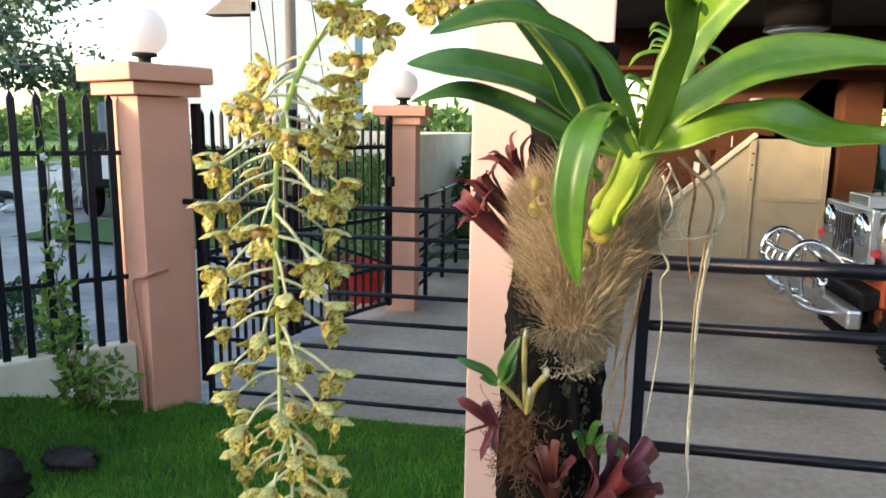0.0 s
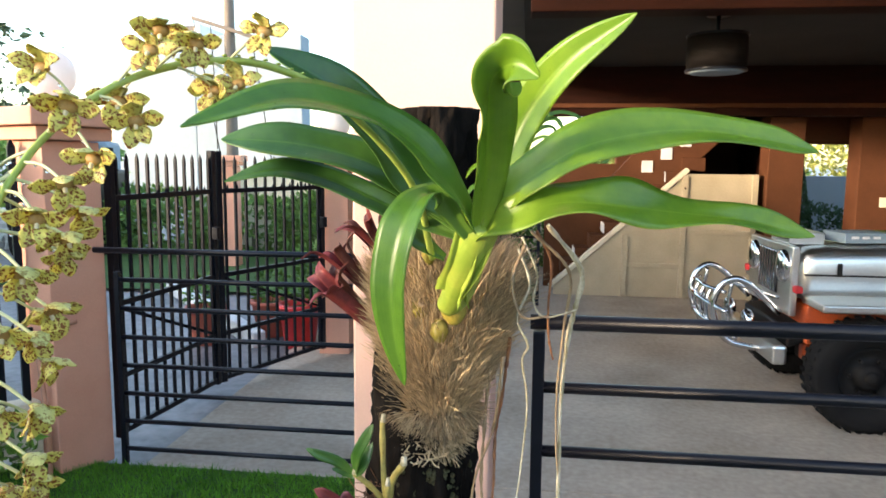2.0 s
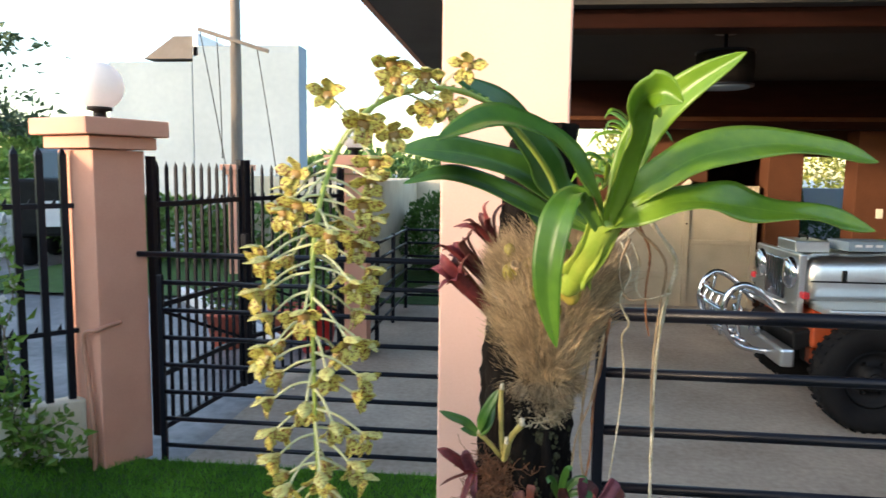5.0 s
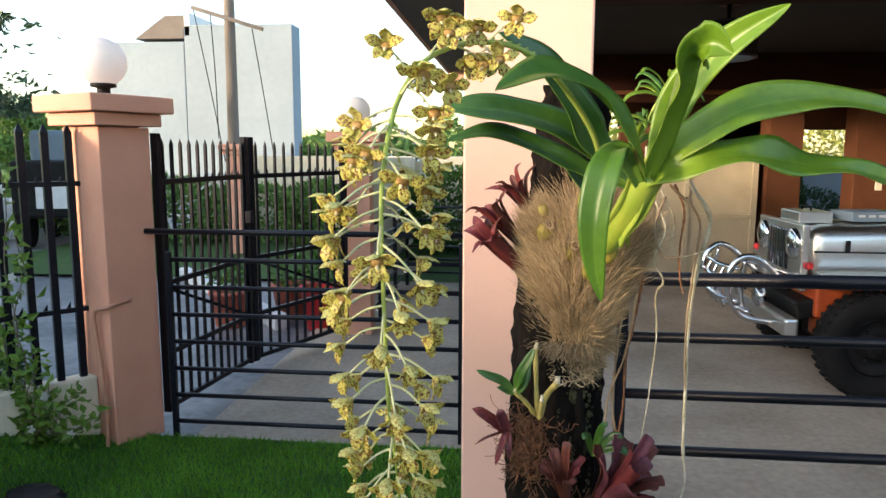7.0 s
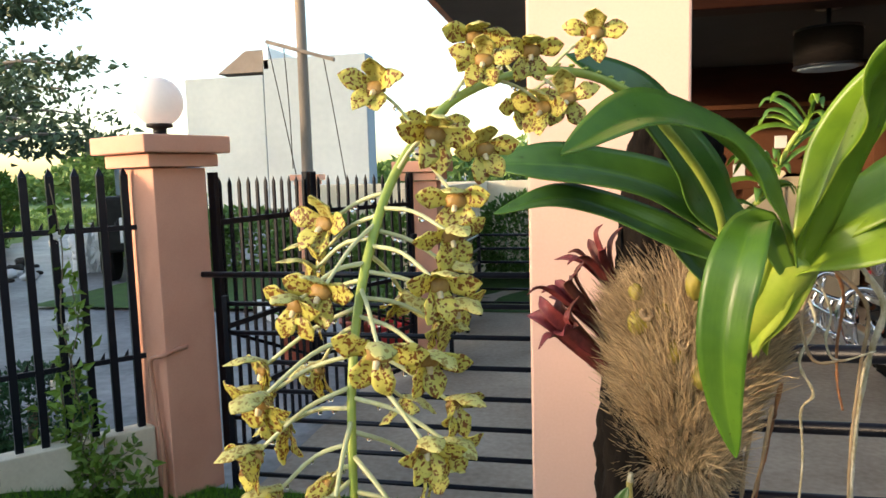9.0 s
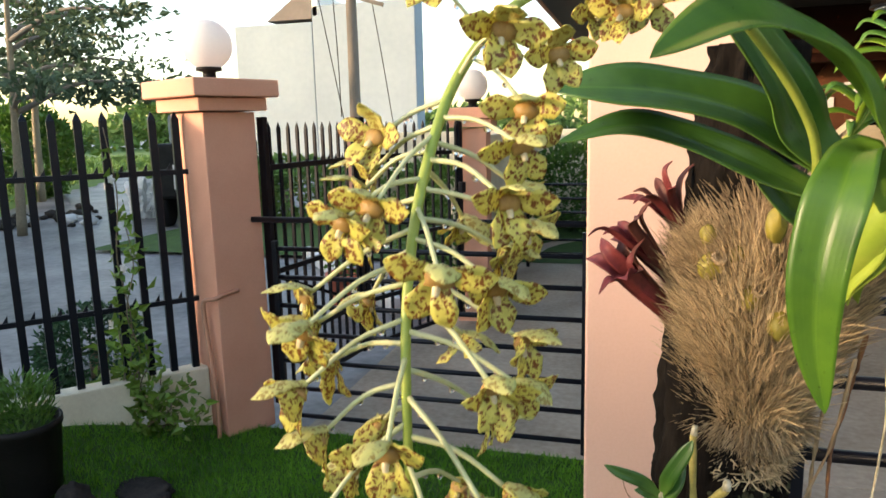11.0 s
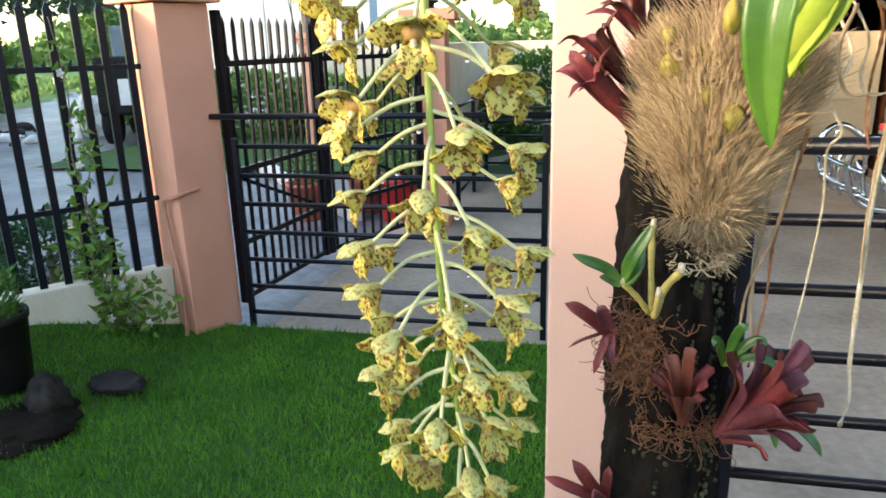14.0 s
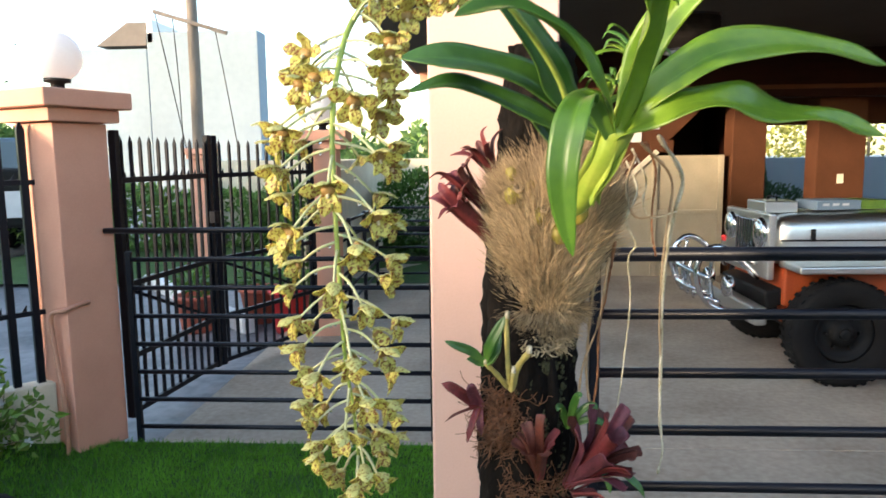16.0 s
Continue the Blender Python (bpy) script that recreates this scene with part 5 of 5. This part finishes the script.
# hanging aerial roots
for pts, r, mat in (
    ([(0.285, 1.20, 1.640), (0.334, 1.235, 1.575), (0.330, 1.25, 1.520), (0.321, 1.25, 1.477), (0.313, 1.25, 1.39), (0.312, 1.25, 1.271), (0.313, 1.25, 1.153), (0.319, 1.25, 1.09), (0.312, 1.25, 1.045)], 0.0037, AIRROOT),
    ([(0.262, 1.22, 1.63), (0.318, 1.24, 1.57), (0.313, 1.24, 1.49), (0.306, 1.24, 1.40), (0.307, 1.245, 1.31), (0.314, 1.25, 1.24)], 0.0024, SHEATH),
    ([(0.270, 1.22, 1.63), (0.292, 1.24, 1.584), (0.290, 1.25, 1.519), (0.292, 1.25, 1.47), (0.299, 1.25, 1.437)], 0.0023, REDROOT),
    ([(0.245, 1.25, 1.60), (0.262, 1.24, 1.55), (0.245, 1.24, 1.50), (0.262, 1.24, 1.46), (0.254, 1.26, 1.43), (0.263, 1.28, 1.355), (0.254, 1.28, 1.24), (0.243, 1.28, 1.148)], 0.0021, AIRROOT),
    ([(0.225, 1.28, 1.43), (0.212, 1.30, 1.311), (0.185, 1.30, 1.231), (0.176, 1.29, 1.169)], 0.0026, SHEATH),
    ([(0.205, 1.29, 1.42), (0.196, 1.31, 1.30), (0.193, 1.31, 1.20), (0.205, 1.31, 1.13)], 0.0030, SHEATH),
    ([(0.235, 1.28, 1.46), (0.225, 1.30, 1.37), (0.214, 1.31, 1.29), (0.212, 1.31, 1.20), (0.198, 1.31, 1.10)], 0.0027, REDROOT),
    ([(0.25, 1.23, 1.62), (0.272, 1.22, 1.57), (0.268, 1.22, 1.53), (0.285, 1.23, 1.505), (0.33, 1.24, 1.515)], 0.0018, AIRROOT),
    ([(0.255, 1.22, 1.61), (0.238, 1.21, 1.56), (0.252, 1.21, 1.51), (0.290, 1.22, 1.508)], 0.0024, SHEATH),
):
    part("aerial_root", tube(rel(pts), lambda t, r=r: r * (1 - 0.35 * t) * (1 + 0.75 * noise.noise((t * 38, r * 900, 0))), 8, steps=10), mat, orchid, "thin hanging aerial root")

# ---- the flower spike ----
STALK = [(0.135, 1.13, 1.60), (0.118, 1.06, 1.70), (0.052, 0.985, 1.787), (0.002, 0.935, 1.817), (-0.052, 0.895, 1.820), (-0.100, 0.83, 1.795), (-0.124, 0.76, 1.748), (-0.130, 0.705, 1.695), (-0.131, 0.675, 1.640), (-0.128, 0.66, 1.575), (-0.124, 0.652, 1.500), (-0.121, 0.65, 1.435), (-0.114, 0.648, 1.380), (-0.110, 0.646, 1.330)]
stalk_line = curve(STALK, 10)
stalk = part("flower_stalk", tube(rel(stalk_line), lambda t: 0.0046 - 0.0033 * t, 10, steps=1), SPIKEGREEN, orchid, "arching green flower stalk")
prick = bmesh.new()
for i, c in enumerate(stalk_line[20:52:2]):
    blob(0.0022, c - OFF + Vector((0, 0, 0.005)), 1, 0.2, 3, (1.4, 1.4, 0.7), prick, i)
tagged(part("stalk_bracts", prick, SPIKEGREEN, orchid, "small bracts on the stalk"), kind="stuff")


def petal_mesh(length, width, cup, tip):
    def shp(t):
        return (0.42 + 1.0 * t if t < 0.58 else 0.985 * max(0.0, 1 - ((t - 0.58) / 0.42) ** tip) ** 0.8 + 0.015)
    pts = [(0, 0, 0), (0, length * 0.35, cup * 0.6), (0, length * 0.7, cup * 0.7), (0, length, cup * 0.1)]
    me = mesh_of(blade(pts, width, 0.16, 0.0005, None, (0, 0, 1), 4, 4, 0.05, 0, shp))
    return me


PETALS = [petal_mesh(0.0235, 0.0132, 0.0030, 1.45), petal_mesh(0.0225, 0.0122, 0.0055, 1.35), petal_mesh(0.0220, 0.0138, 0.0015, 1.5)]


def hood_mesh(length, width, curl):
    """The dorsal sepal: rises behind the lip, then bends forward over it."""
    def shp(t):
        return 0.45 + 0.95 * t if t < 0.55 else 0.97 * max(0.0, 1 - ((t - 0.55) / 0.45) ** 1.6) ** 0.8 + 0.015
    pts = [(0, -0.0012, -0.0016), (0, length * 0.36, 0.0003), (0, length * 0.68, curl * 0.42), (0, length * 0.90, curl)]
    return mesh_of(blade(pts, width, 0.30, 0.0005, None, (0, 0, 1), 4, 6, 0.04, 0, shp))


PALE = [hood_mesh(0.0235, 0.0165, 0.010), hood_mesh(0.0225, 0.0155, 0.013)]
for me in PETALS:
    me.materials.append(PETAL)
for me in PALE:
    me.materials.append(PETALBACK)
lipm = blob(0.0044, (0, -0.0008, 0.0036), 2, 0.45, 2.8, (1.35, 1.0, 0.6))
LIPMESH = mesh_of(lipm)
LIPMESH.materials.append(LIP)
COLMESH = mesh_of(tube([(0, -0.0035, 0.0050), (0, -0.0048, 0.0068), (0, -0.0062, 0.0074)], lambda t: 0.0019 - 0.0004 * t, 8, steps=3))
COLMESH.materials.append(LIPWHITE)
frng = np.random.default_rng(21)


def flower(at, facing, size, roll, shut=0.0):
    """One nodding flower: a pale hood, two side petals, two lower petals, a lip and a column; its face looks along facing."""
    z = Vector(facing).normalized()
    y = Vector((0, 0, 1)) - z * z.z
    y = y.normalized() if y.length > 0.1 else Vector((0, 1, 0))
    x = y.cross(z)
    m = Matrix((x, y, z)).transposed().to_4x4()
    m = Matrix.Translation(Vector(at) - OFF) @ m @ pose(0, 0, 0, 0, 0, roll) @ Matrix.Diagonal((size, size, size, 1))
    f = part("flower", COLMESH, LIPWHITE, orchid, at=m)
    part("lip", LIPMESH, LIP, f, at=Matrix())
    open_by = frng.uniform(-8, 14)
    for k, (ang, nod) in enumerate(((0, 34), (82, 16), (-82, 16), (157, 24), (-157, 24))):
        nod += frng.uniform(-9, 9) + (open_by + shut if k else 0.25 * shut)
        me = PALE[int(frng.integers(2))] if k == 0 else PETALS[int(frng.integers(3))]
        part("petal", me, None, f, at=pose(0, 0, 0, 0, 0, ang + frng.uniform(-6, 6)) @ pose(0, 0.0012, 0, nod, frng.uniform(-6, 6), 0))
    return f


def stalk_at(t):
    k = t * (len(stalk_line) - 1)
    i = min(int(k), len(stalk_line) - 2)
    return stalk_line[i].lerp(stalk_line[i + 1], k - i)


FLOWERS, ARCH = 84, 13
ends = []
for i in range(FLOWERS):
    u = max(0.0, (i - ARCH) / (FLOWERS - ARCH - 1))
    if i < ARCH:
        root = stalk_at(0.27 + 0.018 * i)
        side = 1 if i % 2 else -1
        ang, reach, rise = (0.2 if i % 3 else 2.7) + frng.uniform(-0.7, 0.7), 0.044, side * frng.uniform(0.5, 1.0) + 0.15
    else:
        root = stalk_at(0.50 + 0.485 * u ** 1.06)
        ang, reach, rise = i * 2.4 + frng.uniform(-0.35, 0.35), 0.058 - 0.022 * u * u, -0.36 - 0.30 * u + frng.uniform(-0.20, 0.15)
    if u > 0.95:
        reach, rise = 0.030, -1.1
    out = Vector((math.cos(ang), 0.72 * math.sin(ang), rise))
    end = root + out.normalized() * reach * frng.uniform(0.82, 1.12)
    mid = root.lerp(end, 0.5) + Vector((0, 0, 0.002 + 0.004 * frng.uniform()))
    ends.append((root, mid, end))
    part("pedicel", tube(rel([root, mid, end]), lambda q: 0.00145 - 0.0003 * q, 6, steps=4), PEDICEL, orchid)
    open_face = 1.0 - smooth01(u / 0.35)
    face = Vector((math.cos(ang) * 0.8, 0.55 * math.sin(ang) - 0.40 - 0.25 * open_face, -0.55 + 0.22 * open_face + frng.uniform(-0.22, 0.20)))
    if i < ARCH:
        face = Vector((frng.uniform(-0.5, 0.5), -0.9, frng.uniform(-0.35, 0.25)))
    flower(end, face, frng.uniform(0.92, 1.08) * (1.15 if i < ARCH else 1.0 - 0.14 * u), frng.uniform(-14, 14), 22 * smooth01((u - 0.15) / 0.4))

# drops of water under the flower stems
drops = bmesh.new()
for i in range(190):
    root, mid, end = ends[i % len(ends)]
    f, r = frng.uniform(0.15, 1.0), frng.uniform(0.0010, 0.0019)
    c = root * (1 - f) * (1 - 2 * f) + mid * 4 * f * (1 - f) + end * f * (2 * f - 1)
    bmesh.ops.create_icosphere(drops, subdivisions=2, radius=r, matrix=Matrix.Translation(c - OFF - Vector((0, 0, 0.0014 + 0.6 * r))))
tagged(part("dew", drops, WATER, orchid, "clear water drops under the flower stems"), kind="stuff")


# ---- red bromeliads and small orchids on the trunk ----
def pointed(q):
    return 1.0 - 0.30 * q if q < 0.72 else max(0.03, 0.784 * (1 - ((q - 0.72) / 0.28) ** 1.3))


def blunt(q):
    return 0.72 + 0.35 * q if q < 0.8 else max(0.05, math.sqrt(max(0.0, 1 - ((q - 0.8) / 0.205) ** 2)))


def bromeliad(at, aim, leaves, label, mats, length=0.085, width=0.022, spread=0.9, seed=1, droop=0.1, hook=0.0, outline=pointed):
    """A vase of overlapping leaves round an axis; hook curls the tips outwards."""
    t = thing("bromeliad", label, "bromeliad", at, group="bromeliads on the trunk")
    rng = np.random.default_rng(seed)
    aim = Vector(aim).normalized()
    a1 = aim.orthogonal().normalized()
    a2 = aim.cross(a1)
    for k in range(leaves):
        ang = k * 2.4 + rng.uniform(-0.3, 0.3)
        s = spread * ((k + 1) / leaves) ** 0.6
        out = a1 * math.cos(ang) + a2 * math.sin(ang)
        l = length * rng.uniform(0.72, 1.12)
        p1 = aim * l * 0.28 + out * (width * 0.42 + l * 0.10 * s)
        p2 = aim * l * 0.66 + out * (width * 0.40 + l * 0.38 * s)
        p3 = aim * l * (0.94 - 0.25 * s) + out * (width * 0.35 + l * 0.74 * s) - Vector((0, 0, droop * l * s))
        p4 = p3 + aim * l * 0.05 + out * l * (0.05 + hook * rng.uniform(0.3, 1.3))
        part("leaf", blade([out * 0.005, p1, p2, p3, p4], width * rng.uniform(0.85, 1.15), -0.42, 0.0012, None, tuple(out * 0.9 - aim * 0.2), 4, 6, 0.04, rng.uniform(-0.25, 0.25), outline), mats[k % len(mats)], t)
    return t


bromeliad((0.018, 1.32, 1.462), (-0.086, -0.040, 0.090), 9, "red bromeliad with pointed leaves beside a root ball", (REDLEAF, REDLEAF, RUSTLEAF), 0.122, 0.027, 0.22, 2, 0.0, 0.16)
bromeliad((0.016, 1.335, 1.508), (-0.078, -0.03, 0.095), 7, "red bromeliad with curled pointed leaf tips", (REDLEAF, REDLEAF, RUSTLEAF), 0.122, 0.021, 0.26, 3, 0.0, 0.16)
bromeliad((0.030, 1.345, 1.565), (-0.040, -0.02, 0.080), 7, "small red bromeliad high on the trunk", (REDLEAF, RUSTLEAF), 0.092, 0.018, 0.55, 12, 0.0, 0.16)
bromeliad((0.148, 1.240, 1.026), (0.58, -0.34, 0.78), 16, "red and purple bromeliad rosette on bark", (PURPLELEAF, REDLEAF, RUSTLEAF), 0.165, 0.029, 0.70, 4, -0.05, 0.0, blunt)
bromeliad((0.102, 1.235, 1.040), (-0.10, -0.28, 0.95), 8, "rust-red bromeliad rosette on bark", (RUSTLEAF, RUSTLEAF, REDLEAF), 0.120, 0.021, 0.60, 5, 0.0, 0.0, blunt)
bromeliad((0.165, 1.29, 0.985), (0.80, -0.1, 0.25), 3, "small dark red bromeliad below the rosette", (REDLEAF,), 0.070, 0.014, 0.7, 9, 0.2)


def loose_rosette(at, label, strokes):
    t = thing("bromeliad", label, "bromeliad", at, group="bromeliads on the trunk")
    for tip, width, mat in strokes:
        tip = Vector(tip)
        part("leaf", blade([(0, 0, 0), tip * 0.35 + Vector((0, -0.008, 0.006)), tip * 0.72 + Vector((0, -0.010, 0.008)), tip], width, 0.5, 0.0012, None, (-0.2, -0.9, 0.3), 5, 4, 0.05, 0.2, pointed), mat, t)


loose_rosette((-0.006, 1.300, 1.150), "small crimson bromeliad at the trunk's edge", (((-0.068, -0.03, 0.052), 0.024, REDLEAF), ((-0.020, -0.03, 0.050), 0.026, PURPLELEAF), ((-0.022, -0.03, -0.060), 0.015, REDLEAF), ((-0.062, -0.03, -0.020), 0.006, RUSTLEAF), ((0.004, -0.02, -0.050), 0.018, PURPLELEAF)))
loose_rosette((-0.004, 1.290, 0.858), "dark red bromeliad low on the trunk", (((-0.096, -0.02, 0.044), 0.022, REDLEAF), ((-0.052, -0.02, 0.080), 0.026, REDLEAF), ((0.005, -0.02, 0.075), 0.018, REDLEAF), ((-0.02, -0.03, 0.03), 0.022, PURPLELEAF)))
loose_rosette((-0.002, 1.255, 0.815), "pale green striped bromeliad low on the trunk", (((-0.072, -0.02, 0.068), 0.026, SHRUB), ((-0.012, -0.03, 0.085), 0.026, PEDICEL), ((0.060, -0.02, 0.055), 0.024, SHRUB), ((0.02, -0.05, 0.03), 0.022, PEDICEL)))

small = thing("small_orchid", "small orchid with yellow canes and green leaves", "orchid", (0.049, 1.245, 1.20))
for pts, r in (([(0, 0, 0), (-0.004, 0, 0.06), (-0.006, 0.004, 0.118), (-0.005, 0.005, 0.128)], 0.0046), ([(0.004, 0, 0), (0.014, -0.012, 0.045), (0.032, -0.024, 0.074)], 0.0056), ([(-0.004, 0, 0.004), (-0.022, -0.010, 0.030), (-0.043, -0.024, 0.055)], 0.0045), ([(0.002, -0.01, 0), (0.006, -0.014, 0.035)], 0.0045)):
    part("cane", tube(pts, lambda t, r=r: r * (0.82 + 0.22 * abs(math.sin(t * 9))), 10), CANE, small, "ringed yellow cane")
    part("cane_tip", tube([pts[-1], tuple(Vector(pts[-1]) + Vector((0.001, 0, 0.012)))], lambda t, r=r: r * (1.0 - 0.25 * t), 8, steps=2), AIRROOT, small, "pale papery cane tip")
for pts, w in (([(-0.043, -0.024, 0.055), (-0.035, -0.04, 0.09), (-0.018, -0.045, 0.125), (-0.010, -0.045, 0.143)], 0.019), ([(-0.043, -0.024, 0.055), (-0.065, -0.035, 0.078), (-0.092, -0.045, 0.092), (-0.112, -0.045, 0.100)], 0.016), ([(-0.043, -0.024, 0.052), (-0.028, -0.03, 0.075), (-0.016, -0.02, 0.105)], 0.020), ([(-0.046, -0.024, 0.05), (-0.062, -0.03, 0.062), (-0.075, -0.035, 0.066)], 0.012)):
    part("leaf", blade(pts, w, 0.3, 0.0012, None, (-0.3, -0.85, 0.4), 6, 4, 0), LEAFDARK, small)

for at, tips in (((0.195, 1.235, 1.075), ((0.085, -0.03, -0.045), (0.025, -0.035, -0.036))), ((0.150, 1.245, 1.13), ((0.02, -0.03, 0.075), (0.05, -0.02, 0.05), (-0.02, -0.03, 0.05), (0.065, -0.02, 0.015)))):
    t = thing("small_fern", "small green strap-leaved plant between bromeliads", "plant", at, group="green plantlets")
    for q in tips:
        q = Vector(q)
        part("leaf", blade([(0, 0, 0), q * 0.5 + Vector((0, 0, 0.012)), q * 0.85 + Vector((0, 0, 0.006)), q + Vector((0, 0, -0.008))], 0.014, 0.3, 0.001, None, (0, -0.7, 0.7), 5, 4), LEAFDARK, t)

# brown fibrous roots matted round the trunk
mat_rng = np.random.default_rng(31)
fib = bmesh.new()
for i in range(760):
    z = mat_rng.uniform(1.075, 1.185) if i % 6 else mat_rng.uniform(0.99, 1.03)
    a = mat_rng.normal(-2.20, 0.26) if i % 6 else mat_rng.uniform(-2.0, -0.9)
    p = trunk_axis(z) + Vector((math.cos(a), math.sin(a), 0)) * (trunk_radius(z) + mat_rng.uniform(-0.006, 0.013))
    pts = [p]
    d = Vector(mat_rng.normal(0, 1, 3)) * 0.007 + Vector((0, 0, -0.004))
    for k in range(4):
        pts.append(pts[-1] + d)
        d = d * 0.35 + Vector(mat_rng.normal(0, 0.0075, 3))
    tube(pts, 0.00075, 3, fib, 2, cap=False)
root_mat = single("fibrous_roots", fib, REDROOT, "tangled brown fibrous roots round a trunk", "roots", kind="stuff")

# the feathery plantlet behind the orchid's leaves
plantlet = thing("leafy_plantlet", "light green feathery plantlet behind orchid leaves", "plant", (0.225, 1.36, 1.70))
part("stem", tube([(-0.06, 0, -0.06), (0, 0, 0), (0.03, -0.02, 0.07), (0.05, -0.03, 0.10)], 0.0035, 8), SPIKEGREEN, plantlet)
prng = np.random.default_rng(41)
for k in range(26):
    b = Vector((-0.01, 0, -0.02)).lerp(Vector((0.05, -0.03, 0.10)), prng.uniform())
    a, l = prng.uniform(0, 6.28), prng.uniform(0.045, 0.085)
    d = Vector((math.cos(a), 0.6 * math.sin(a), prng.uniform(-0.1, 0.6))).normalized()
    part("leaf", blade([b, b + d * l * 0.4 + Vector((0, 0, 0.010)), b + d * l * 0.8 + Vector((0, 0, 0.004)), b + d * l - Vector((0, 0, 0.015))], 0.010, 0.3, 0.0008, None, (0, -0.6, 0.8), 4, 2), LEAF if k % 2 else SHRUB, plantlet)
